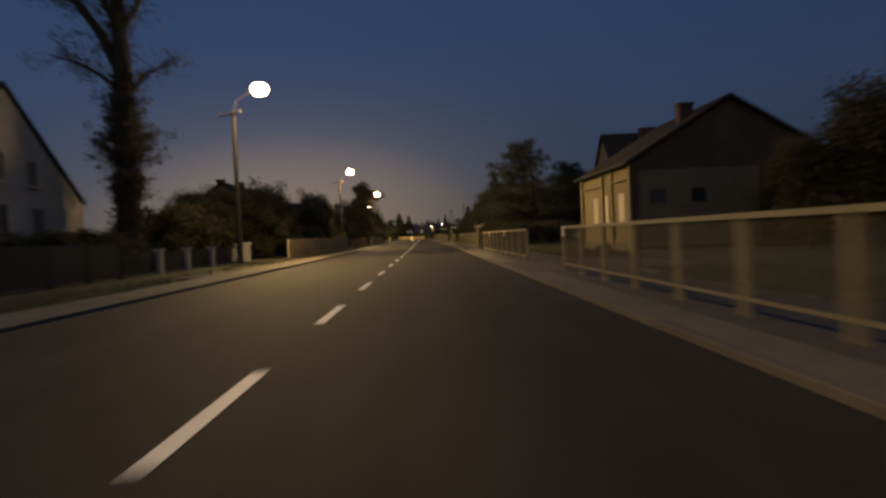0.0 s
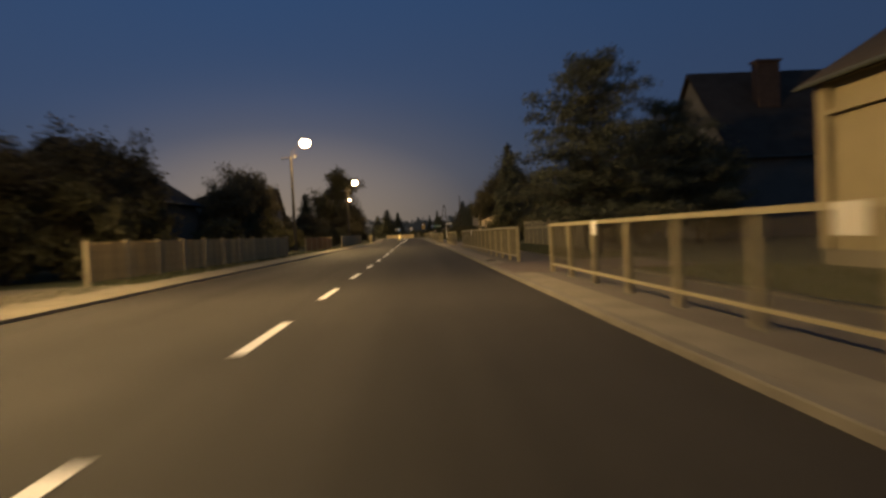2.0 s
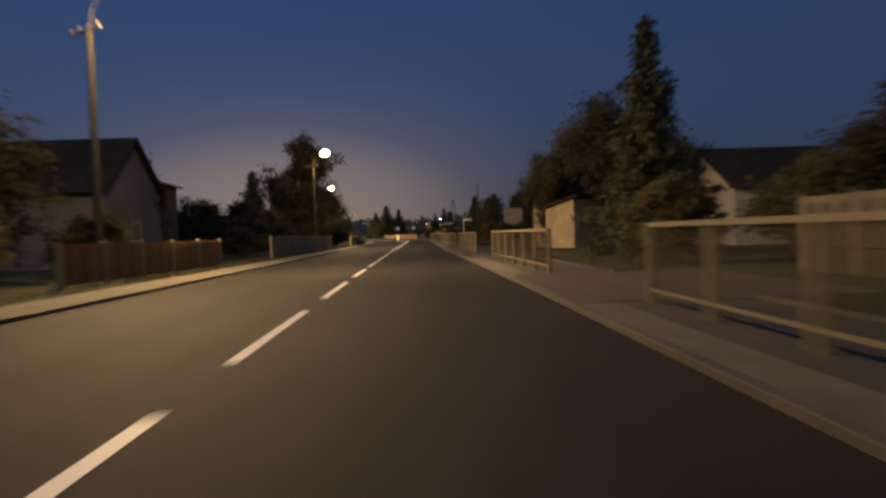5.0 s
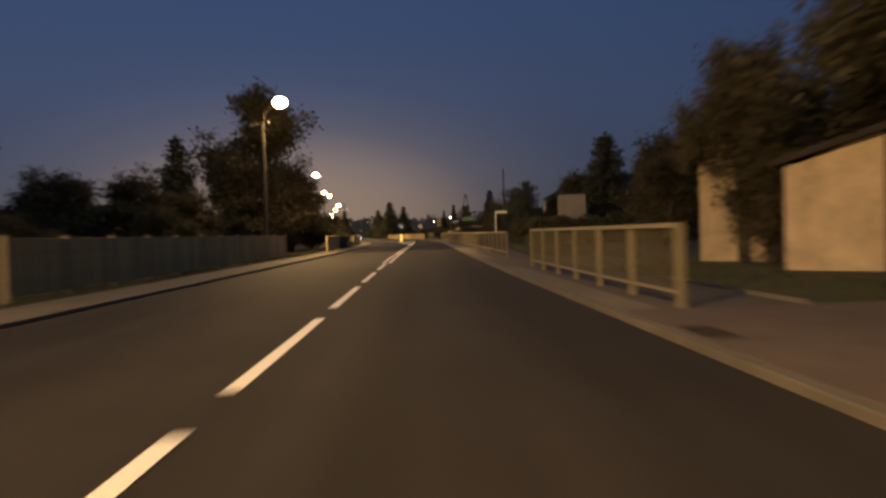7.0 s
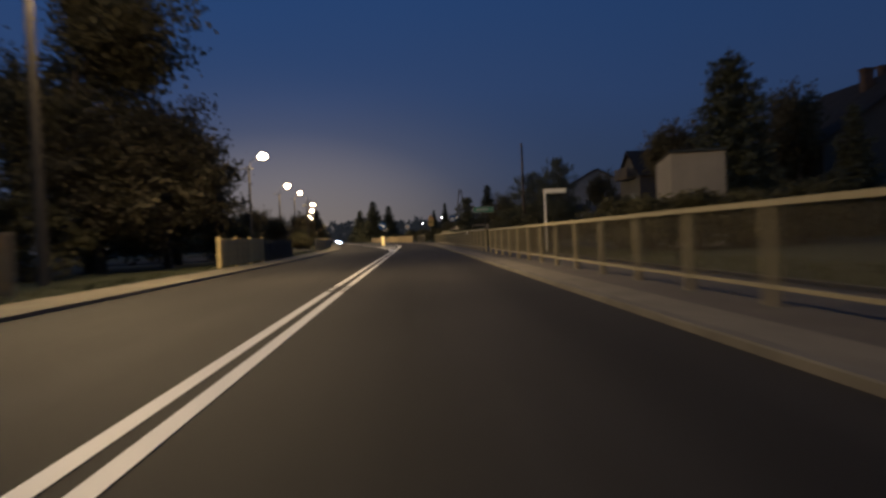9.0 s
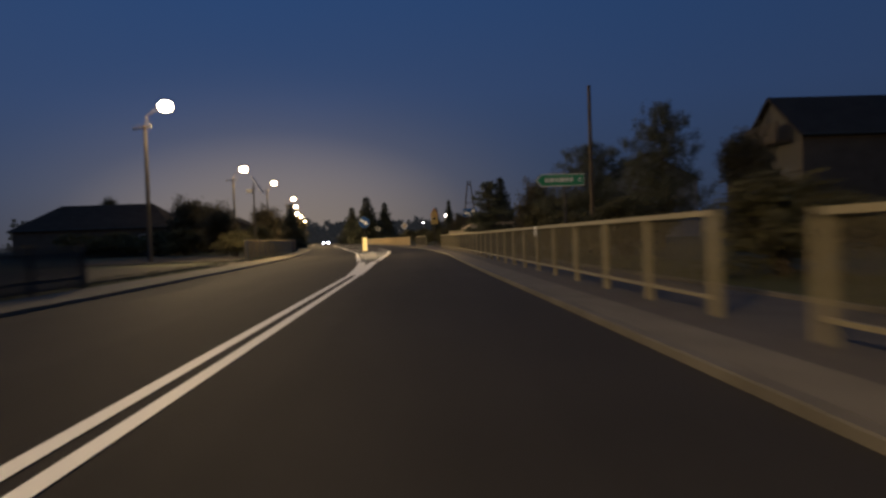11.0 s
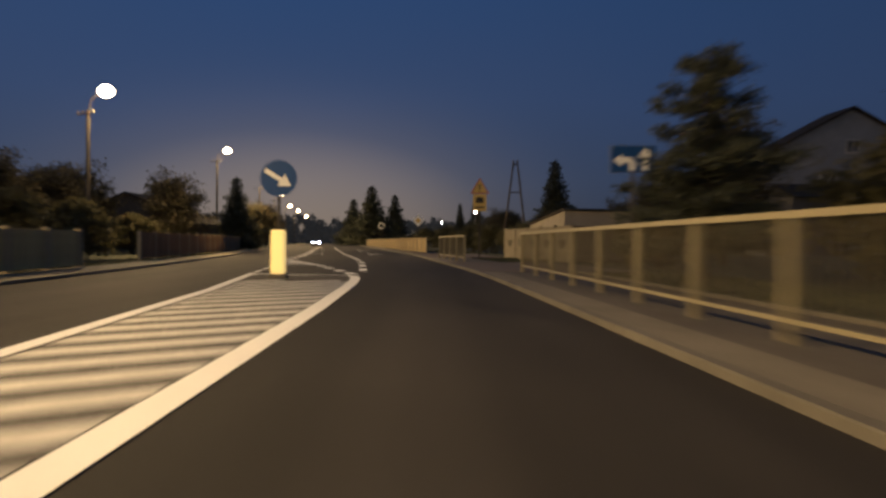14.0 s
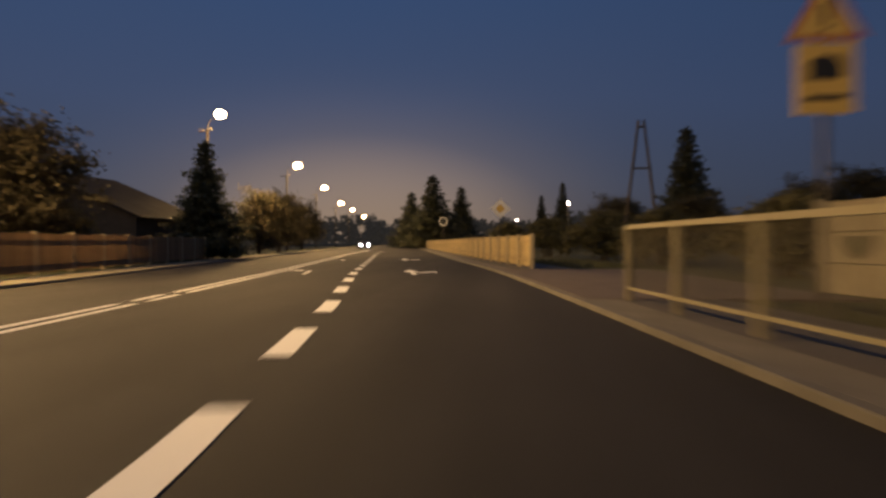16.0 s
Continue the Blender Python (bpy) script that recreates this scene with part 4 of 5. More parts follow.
def old_tree(seed, label):
    """A tall old tree: straight ivied trunk, a fork, long limbs with thin twigs, and shoots half way up."""
    rng = random.Random(seed)
    ob = thing("tree", label, "tree", group="garden trees")
    limbs = [[(0, 0, -0.2, 0.66), (0.04, 0, 5.4, 0.56), (0.1, 0, 10.5, 0.46)],
             [(0.1, 0, 10.5, 0.42), (-0.1, 0.2, 14.0, 0.32), (-0.4, 0.2, 18.0, 0.2), (-0.3, 0.3, 22.0, 0.05)],
             [(0.05, 0, 10.0, 0.3), (-1.0, 0.2, 12.2, 0.24), (-2.3, 0.3, 14.1, 0.19), (-3.7, 0.1, 17.6, 0.05)],
             [(0.0, 0, 12.4, 0.22), (-0.9, -0.3, 14.4, 0.17), (-1.5, -0.4, 19.0, 0.05)],
             [(0.0, 0.1, 12.0, 0.2), (1.2, 0.4, 14.2, 0.13), (2.3, 0.3, 17.8, 0.04)],
             [(0.1, 0, 8.8, 0.12), (1.3, 0.4, 10.2, 0.08), (2.7, 0.3, 10.6, 0.03)],
             [(0.0, 0, 9.2, 0.12), (-1.5, -0.5, 10.4, 0.07), (-2.9, -0.6, 10.9, 0.03)],
             [(0.0, 0.2, 13.6, 0.12), (0.9, 1.6, 15.6, 0.08), (1.2, 2.6, 18.5, 0.03)],
             [(-2.2, 0.3, 14.0, 0.1), (-3.6, 0.9, 14.9, 0.06), (-4.9, 1.0, 15.2, 0.02)]]
    trunk = bmesh.new()
    verts, faces = [], []
    for k, pts in enumerate(limbs):
        branches = trunk if k == 0 else bmesh.new()
        for a, b in zip(pts, pts[1:]):
            tube(branches, a[:3], b[:3], a[3], b[3], 10 if k < 3 else 7)
            if k == 0:
                continue
            a3, b3 = Vector(a[:3]), Vector(b[:3])
            for _ in range(9):
                s0 = a3.lerp(b3, rng.random())
                e0 = s0 + Vector((rng.uniform(-1, 1), rng.uniform(-1, 1), rng.uniform(-0.3, 0.9))) * rng.uniform(0.5, 1.5)
                tube(branches, s0, e0, 0.028, 0.008, 4)
                for _ in range(3):
                    s1 = s0.lerp(e0, rng.uniform(0.4, 1.0))
                    e1 = s1 + Vector((rng.uniform(-1, 1), rng.uniform(-1, 1), rng.uniform(-0.6, 0.6))) * 0.6
                    tube(branches, s1, e1, 0.012, 0.004, 3)
                    leaf_quads(verts, faces, rng, e1, 0.24, rng.choice((6, 12, 18, 30)), 0.10)
        if k:
            part("limb", branches, M_BARK, ob)
    for _ in range(95):
        z = rng.uniform(3.6, 8.4)
        ang, reach = rng.uniform(0, 6.28), rng.uniform(0.8, 2.7) * (1.0 - 0.55 * abs(z - 5.8) / 2.6)
        a3 = Vector((0.05, 0, z))
        b3 = a3 + Vector((math.cos(ang) * reach, math.sin(ang) * reach, reach * rng.uniform(0.0, 0.55)))
        tube(trunk, a3, b3, 0.02, 0.006, 4)
        for q in (0.45, 0.65, 0.85, 1.0):
            leaf_quads(verts, faces, rng, a3.lerp(b3, q), 0.17, 15, 0.12)
    part("trunk", trunk, M_BARK, ob)
    mesh_part("crown", verts, faces, M_LEAFB, ob, "thin brown autumn foliage and shoots")
    iv, jf = [], []
    for _ in range(320):
        z, ang = rng.uniform(0.2, 10.0), rng.uniform(0, 6.28)
        rad = 0.66 - 0.02 * z + abs(rng.gauss(0, 0.09))
        leaf_quads(iv, jf, rng, (math.cos(ang) * rad, math.sin(ang) * rad, z), 0.13, 12, 0.13)
    mesh_part("ivy", iv, jf, M_LEAFB, ob, "brownish ivy round the trunk")
    return ob


place(old_tree(14, "tall old forked tree with ivy and thin autumn foliage"), -13.5, 28.5)
S1 = place(spruce(21, 10.0, 2.7, "dark pointed spruce against the dusk sky"), 11.7, 89.6, 1.12, 1.03)
for x, y, s, sz in ((-18.0, 141.0, 1.45, 0.95), (-28.0, 136.0, 0.5, 0.42), (-30.0, 139.0, 0.5, 0.42), (20.6, 287.0, 2.0, 1.4), (-18.8, 252.0, 1.2, 0.75), (-12.0, 332.0, 2.5, 1.35), (-7.5, 345.0, 1.9, 1.25), (-17.0, 340.0, 1.9, 1.1), (11.5, 332.0, 1.2, 1.2), (8.0, 336, 1.0, 1.0), (24.0, 149.0, 0.9, 0.7)):
    again(S1, x, y, s, sz, (x * 53 + y * 7) % 360)
place(spruce(23, 10.3, 2.65, "dense dark columnar conifer above the hedge", taper=0.42), 18.2, 150.3)
P1 = place(pine(41, 8.6, 5.2, "broad dark spreading garden pine", 0.25, 1.7), 15.9, 196.0, 0.95, 0.95)
again(P1, 15.0, 178.5, 0.5, 0.92, 70)
place(pine(42, 5.8, 2.3, "young ragged pine beside the railing", 0.45, 1.25), 7.9, 200.7, 1.0)
P43 = place(pine(43, 8.9, 4.0, "broad ragged pine behind the garden fence", 0.45, 1.6), 9.9, 50.3, 1.2, 1.0)
again(P43, 14.6, 53.5, 1.05, 0.82, 130)
B1 = place(bush(31, 1.7, 2.4, "dark leafy garden bush"), -12.4, 49.5)
for x, y, s, sz in ((-12.9, 45.0, 1.1, 1.3), (-13.0, 31.0, 1.2, 1.3), (-12.9, 24.0, 1.2, 0.8), (-13.2, 19.5, 1.3, 0.75), (-11.2, 47.5, 1.2, 1.5), (-11.0, 52.0, 1.1, 1.3), (-13.6, 38.5, 1.4, 1.5), (-15.0, 44.0, 1.5, 1.6), (-10.5, 63.0, 1.1, 1.0), (-13.0, 34.5, 1.3, 1.4), (-13.8, 15.5, 1.2, 0.7),
                    (-10.5, 71.0, 1.2, 1.0), (-10.9, 75.0, 1.2, 1.2), (-10.4, 79.0, 0.9, 1.0), (-11.0, 88.0, 1.0, 0.9), (-10.5, 108.0, 1.0, 0.8), (-10.0, 118.0, 1.0, 1.0), (-16.4, 126.0, 1.5, 1.3), (-19.2, 126.4, 1.5, 1.4), (-22.0, 126.8, 1.5, 1.3), (-24.5, 125.0, 1.4, 1.2), (-13.6, 127.0, 1.3, 1.2), (-24.0, 217.0, 1.8, 1.1), (-28.0, 219.0, 1.9, 1.1), (-32.5, 219.5, 1.9, 1.1), (-37.0, 220.0, 1.9, 1.1), (-12.4, 139.0, 1.2, 1.1), (-9.7, 154.0, 1.0, 1.0),
                    (13.8, 58.5, 1.0, 0.9), (14.0, 62.0, 1.2, 1.2), (13.6, 74.0, 1.2, 1.0), (10.0, 83.0, 1.1, 1.0), (13.0, 80.0, 1.2, 1.2), (17.2, 107.0, 1.4, 1.5), (20.2, 109.5, 1.5, 1.6), (10.4, 140.6, 0.9, 0.82), (11.9, 140.9, 1.1, 0.86), (13.9, 141.0, 1.2, 0.86), (17.2, 143.0, 1.3, 1.0), (10.5, 146.0, 1.1, 0.9),
                    (9.0, 156.0, 1.0, 0.8), (10.0, 170.0, 1.1, 0.9), (9.5, 178.0, 1.0, 0.8), (9.6, 209.0, 1.0, 0.8), (13.2, 200.0, 1.6, 1.5), (16.6, 199.4, 1.7, 1.7), (20.0, 198.5, 1.6, 1.6), (7.5, 231.0, 1.1, 0.9), (6.5, 241.0, 1.2, 0.9), (5.0, 248.0, 1.2, 1.0), (3.0, 256.0, 1.2, 1.0), (0.5, 268.0, 1.2, 1.0), (14.0, 245.0, 1.3, 1.2), (20.0, 25.0, 1.6, 1.6), (22.5, 22.0, 1.7, 1.9), (21.0, 18.0, 1.5, 1.5),
                    (-14.0, 207.0, 1.2, 1.0), (-16.0, 216.0, 1.2, 1.1), (-18.5, 228.0, 1.2, 1.0), (-20.5, 240.0, 1.2, 1.1), (-12.8, 196.0, 1.0, 0.8)):
    again(B1, x, y, s, sz, (x * 71 + y * 29) % 360)

# far woods closing the view: many crowns in one mesh
rng = random.Random(5)
verts, faces = [], []
for i in range(330):
    ang = rng.uniform(-1.25, 1.25)
    dist = rng.uniform(430, 620)
    cx, cy = math.sin(ang) * dist - 60 * math.cos(ang), math.cos(ang) * dist + 40
    hh = rng.uniform(7, 15)
    for k in range(16):
        c = (cx + rng.gauss(0, 2.6), cy + rng.gauss(0, 2.6), hh * rng.uniform(0.1, 1.0))
        leaf_quads(verts, faces, rng, c, 1.3, 9, 2.2)
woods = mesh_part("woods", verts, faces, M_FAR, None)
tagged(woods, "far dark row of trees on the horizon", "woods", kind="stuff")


# ragged grass on both verges
DRIVES = ((13.2, 19.4), (38.4, 43.8), (72.0, 79.3), (92.0, 98.2), (110.5, 118.4), (204.9, 214.4), (223.2, 235.8))
rngv = random.Random(61)
gv, gf = [], []
for k in range(46000):
    y = rngv.uniform(-4, 250)
    if k % 3:
        if any(a - 0.3 < y < c + 0.3 for a, c in DRIVES):
            continue
        x = rail_line(y) + 1.81 + 3.4 * rngv.random() ** 1.3
    else:
        x = road_left(y) - 1.58 - 1.9 * rngv.random() ** 1.3
    hgt = rngv.uniform(0.05, 0.17)
    ang = rngv.uniform(0, 6.28)
    wx, wy = 0.02 * math.cos(ang), 0.02 * math.sin(ang)
    i = len(gv)
    gv += [(x - wx, y - wy, 0.045), (x + wx, y + wy, 0.045), (x + rngv.gauss(0, 0.04), y + rngv.gauss(0, 0.04), 0.05 + hgt)]
    gf.append((i, i + 1, i + 2))
tagged(mesh_part("grass", gv, gf, M_BLADE, None), "short ragged grass on the dusky verges", "grass", kind="stuff")


# ---------------------------------------------------------------- houses
def window(parent, m, w, h, shutter=False, sill=True):
    """A window set in a wall; m has x along the wall, y inwards, z up, at the window's bottom middle."""
    win = new("window")
    win.parent = parent
    win.matrix_basis = m
    bm = bmesh.new()
    t = 0.07
    for x0, x1, z0, z1 in ((-w / 2, w / 2, 0, t), (-w / 2, w / 2, h - t, h), (-w / 2, -w / 2 + t, t, h - t), (w / 2 - t, w / 2, t, h - t), (-t / 2, t / 2, t, h - t)):
        box(bm, x0, x1, -0.03, 0.06, z0, z1)
    part("frame", bm, M_FRAME, win)
    bm = bmesh.new()
    box(bm, -w / 2 + 0.03, w / 2 - 0.03, 0.0, 0.02, 0.03, h - 0.03)
    part("pane", bm, M_BLIND if shutter else M_GLASS, win, "lowered pale roller shutter" if shutter else "")
    if sill:
        bm = bmesh.new()
        box(bm, -w / 2 - 0.08, w / 2 + 0.08, -0.16, 0.02, -0.05, 0.0)
        part("sill", bm, M_FRAME, win)
    return win


def house(label, x0, x1, y0, y1, eave, ridge, along, wall_m, wins=(), chimneys=(), base=0.09, over=0.35, gable_m=None, name="house"):
    """A gabled house; along tells the ridge's direction. wins: (face, place along it, sill height, width, height, shutter)."""
    ob = thing(name, label, "house", (0, 0, 0), group="houses")
    xm, ym = (x0 + x1) / 2, (y0 + y1) / 2
    # each wall is a slab with thickness; the gable ends go up to the ridge
    def wall(ax):
        bmw = bmesh.new()
        t = 0.3
        if ax in ("south", "north"):
            ya = y0 if ax == "south" else y1 - t
            pts = [(x0, base - 0.3), (x1, base - 0.3), (x1, eave), (xm, ridge - 0.12), (x0, eave)] if along == "y" else [(x0, base - 0.3), (x1, base - 0.3), (x1, eave), (x0, eave)]
            prism(bmw, pts, t, Matrix.Translation((0, ya, 0)))
        else:
            xa = x0 if ax == "west" else x1 - t
            ys0, ys1 = y0 + 0.301, y1 - 0.301
            pts = [(ys0, base - 0.3), (ys1, base - 0.3), (ys1, eave), (ym, ridge - 0.12), (ys0, eave)] if along == "x" else [(ys0, base - 0.3), (ys1, base - 0.3), (ys1, eave), (ys0, eave)]
            prism(bmw, pts, t, Matrix(((0, 1, 0, xa), (1, 0, 0, 0), (0, 0, 1, 0), (0, 0, 0, 1))))
        return bmw
    for ax in ("south", "north", "west", "east"):
        part("wall", wall(ax), (gable_m or wall_m) if ax in (("south", "north") if along == "y" else ("west", "east")) else wall_m, ob)
    half = (x1 - x0) / 2 if along == "y" else (y1 - y0) / 2
    slope = (ridge - eave) / half
    for s in (-1, 1):
        bm = bmesh.new()
        a, b = half + over, 0.0
        za = eave - over * slope
        if along == "y":
            pts = [(xm + s * a, za), (xm, ridge), (xm, ridge + 0.16), (xm + s * a, za + 0.16)]
            prism(bm, pts, y1 - y0 + 2 * over, Matrix.Translation((0, y0 - over, 0)))
        else:
            pts = [(ym + s * a, za), (ym, ridge), (ym, ridge + 0.16), (ym + s * a, za + 0.16)]
            prism(bm, pts, x1 - x0 + 2 * over, Matrix(((0, 1, 0, x0 - over), (1, 0, 0, 0), (0, 0, 1, 0), (0, 0, 0, 1))))
        roof = part("roof", bm, M_ROOF, ob)
        bm = bmesh.new()
        if along == "y":
            tube(bm, (xm + s * (a + 0.06), y0 - over, za + 0.06), (xm + s * (a + 0.06), y1 + over, za + 0.06), 0.06, seg=8)
        else:
            tube(bm, (x0 - over, ym + s * (a + 0.06), za + 0.06), (x1 + over, ym + s * (a + 0.06), za + 0.06), 0.06, seg=8)
        part("gutter", bm, M_BIN, ob)
    for cx, cy, cz in chimneys:
        bm = bmesh.new()
        box(bm, cx - 0.35, cx + 0.35, cy - 0.3, cy + 0.3, ridge - 2.0, cz, bevel=0.02)
        box(bm, cx - 0.42, cx + 0.42, cy - 0.37, cy + 0.37, cz - 0.12, cz)
        part("chimney", bm, M_BRICK, ob)
    for face, p, zs, w, h, sh in wins:
        if face == "west":
            m = Matrix.Translation((x0 - 0.02, p, zs)) @ pose(0, 0, 0, 0, 0, -90)
        elif face == "east":
            m = Matrix.Translation((x1 + 0.02, p, zs)) @ pose(0, 0, 0, 0, 0, 90)
        else:
            m = Matrix.Translation((p, y0 - 0.02, zs))
        window(ob, m, w, h, sh)
    return ob


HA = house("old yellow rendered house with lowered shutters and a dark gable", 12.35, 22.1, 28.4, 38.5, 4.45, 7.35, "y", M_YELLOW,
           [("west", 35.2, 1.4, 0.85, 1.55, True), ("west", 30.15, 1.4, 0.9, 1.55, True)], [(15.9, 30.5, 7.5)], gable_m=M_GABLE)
for xc, w in ((13.6, 0.8), (15.6, 0.7)):
    part("cellar_window", box(bmesh.new(), xc - w / 2, xc + w / 2, 28.36, 28.384, 2.3, 3.0, bevel=0.006), M_GLASS, HA, "small dark unlit opening")
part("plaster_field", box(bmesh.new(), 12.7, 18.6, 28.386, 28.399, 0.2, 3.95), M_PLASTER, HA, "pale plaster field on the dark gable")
bm = bmesh.new()
box(bm, 12.24, 12.29, 32.35, 33.05, 0.3, 1.5)
door = part("door", bm, M_SHED, HA, "narrow panelled front door under a lowered shutter")
part("pane", box(bmesh.new(), 12.25, 12.285, 32.5, 32.9, 1.502, 3.0), M_BLIND, door)
part("plinth", box(bmesh.new(), 12.24, 12.298, 28.45, 38.45, 0.05, 0.42), M_PLASTER, HA)
for y0, y1, z0, z1 in ((31.5, 32.0, 0.43, 4.27), (38.1, 38.5, 0.43, 4.27), (28.4, 28.8, 0.43, 4.27), (28.81, 31.49, 3.55, 3.66), (33.6, 38.09, 3.55, 3.66), (33.3, 33.59, 0.43, 4.27), (28.4, 38.5, 4.28, 4.42)):
    bm = bmesh.new()
    box(bm, 12.20, 12.297, y0, y1, z0, z1)
    part("moulding", bm, M_YELLOW, HA)
bm = bmesh.new()
box(bm, 11.4, 12.2, 31.9, 33.3, 0.05, 0.3)
part("step", bm, M_PAVE, HA)
HA.location = (-0.63, -1.83, 0)
house("plain grey house with a steep dark gable roof", -27.0, -16.0, 17.0, 29.0, 3.7, 8.4, "x", M_WHITER,
      [("east", 22.3, 4.3, 0.9, 1.3, False), ("east", 24.7, 4.2, 0.8, 1.2, False), ("east", 22.3, 1.9, 1.1, 1.5, False), ("east", 25.0, 2.0, 0.9, 1.3, False)], over=0.1)
HB = house("tall dark-roofed house with a pale gable behind trees", 21.5, 31.5, 60.8, 72.8, 5.2, 11.4, "x", M_DIM, [("west", 65.2, 6.2, 1.0, 1.3, False), ("west", 68.4, 6.2, 1.0, 1.3, False)], over=0.3)
bm = box(bmesh.new(), 24.7, 26.2, 63.8, 64.6, 8.5, 11.5, bevel=0.03)
box(bm, 24.6, 26.3, 63.7, 64.7, 11.5, 11.65)
part("chimney", bm, M_BRICK, HB, "broad brick chimney stack")
house("house with a broad dark roof behind bushes", -22.2, -12.8, 57.5, 66.0, 3.9, 7.1, "y", M_PLASTER, [("south", -15.2, 1.5, 1.0, 1.3, False), ("south", -18.0, 1.5, 1.0, 1.3, False)], [(-18.4, 60.0, 7.7), (-16.7, 60.5, 7.4)])
house("small dark gabled house behind the fence", -28.0, -20.5, 140.0, 147.0, 2.6, 4.3, "x", M_TIMBER, [])
house("small pale house with its gable towards the road", -22.5, -14.8, 97.0, 104.5, 4.3, 7.3, "x", M_GREYR, [("east", 100.8, 1.4, 1.0, 1.2, False)])
house("dark house with a shallow roof beyond the garden fence", -29.0, -20.0, 108.0, 121.8, 6.2, 7.6, "y", M_TIMBER, [])
BN = house("sandy rendered barn with a steep dark roof", 0.0, 3.6, 0.0, 5.0, 3.4, 5.3, "y", M_BLOCK, [], over=0.3, name="outbuilding")
BN.matrix_basis = pose(10.3, 110.6, 0, 0, 0, -40)
house("dark house with a wide roof and chimneys", 27.5, 42.5, 157.0, 168.0, 6.0, 11.0, "y", M_TIMBER, [], [(33.4, 161.0, 11.5), (35.4, 162.0, 11.9)])
HG = house("tall house with a pale gable over a dark balcony", 23.2, 33.0, 179.0, 185.0, 6.3, 8.7, "x", M_TIMBER, [], gable_m=M_GREYD, over=0.3)
part("balcony_floor", box(bmesh.new(), 22.3, 23.19, 180.0, 184.0, 5.9, 6.05), M_BARK, HG)
for k in range(5):
    part("balcony_board", box(bmesh.new(), 22.28, 22.31, 180.0, 184.0, 6.1 + 0.2 * k, 6.27 + 0.2 * k), M_TIMBER, HG)
for y in (180.0, 181.95, 183.9):
    part("balcony_post", box(bmesh.new(), 22.315, 22.4, y, y + 0.1, 6.052, 7.1), M_BARK, HG)
house("low extension joined to the tall house", 23.4, 29.0, 185.4, 188.4, 4.4, 5.6, "y", M_GREYD, [], name="annex")
house("large dim house with a wide gable", 28.6, 43.2, 238.0, 241.5, 8.4, 12.3, "y", M_COOL, [("south", 34.0, 5.4, 1.3, 1.5, False), ("south", 38.6, 5.4, 1.3, 1.5, False), ("south", 35.9, 8.6, 1.0, 1.1, False)])
house("low pale annex in front of the large house", 28.4, 32.9, 233.4, 237.5, 4.7, 5.6, "x", M_DIM, [("south", 31.4, 2.6, 1.0, 1.2, False)], name="annex")
def hipped_house(label, x0, x1, y0, y1, eave, ridge, hip, wall_m):
    """A low house under a hipped roof whose ridge runs along x."""
    ob = thing("house", label, "house", (0, 0, 0), group="houses")
    for a in ((x0, x1, y0, y0 + 0.3), (x0, x1, y1 - 0.3, y1), (x0, x0 + 0.3, y0 + 0.302, y1 - 0.302), (x1 - 0.3, x1, y0 + 0.302, y1 - 0.302)):
        part("wall", box(bmesh.new(), *a, -0.2, eave), wall_m, ob)
    bm, o, ym = bmesh.new(), 0.4, (y0 + y1) / 2
    low = [(x0 - o, y0 - o), (x1 + o, y0 - o), (x1 + o, y1 + o), (x0 - o, y1 + o)]
    v = [bm.verts.new((x, y, z)) for z in (eave + 0.004, eave + 0.16) for x, y in low]
    r = [bm.verts.new((x, ym, ridge)) for x in (x0 + hip, x1 - hip)]
    bm.faces.new(v[3::-1])
    for k in range(4):
        bm.faces.new((v[k], v[(k + 1) % 4], v[4 + (k + 1) % 4], v[4 + k]))
    for f in ((v[4], v[5], r[1], r[0]), (v[5], v[6], r[1]), (v[6], v[7], r[0], r[1]), (v[7], v[4], r[0])):
        bm.faces.new(f)
    part("roof", bm, M_ROOF, ob)
    part("gutter", tube(bmesh.new(), (x0 - o, y0 - o - 0.06, eave + 0.1), (x1 + o, y0 - o - 0.06, eave + 0.1), 0.06, seg=8), M_BIN, ob)
    for k in range(3):
        window(ob, Matrix.Translation((x1 - 3.0 - 4.0 * k, y0 - 0.02, 1.4)), 1.2, 1.3)
    return ob


hipped_house("low dark house with a hipped roof behind bushes", -47.0, -28.4, 224.4, 233.4, 3.4, 6.7, 3.6, M_TIMBER)
house("dark roofed bungalow behind the garden fence", -36.0, -22.2, 250.0, 259.0, 2.7, 5.6, "y", M_TIMBER, [])
house("pale house among garden trees", 19.5, 26.5, 98.0, 106.0, 3.4, 5.8, "x", M_WHITER, [])


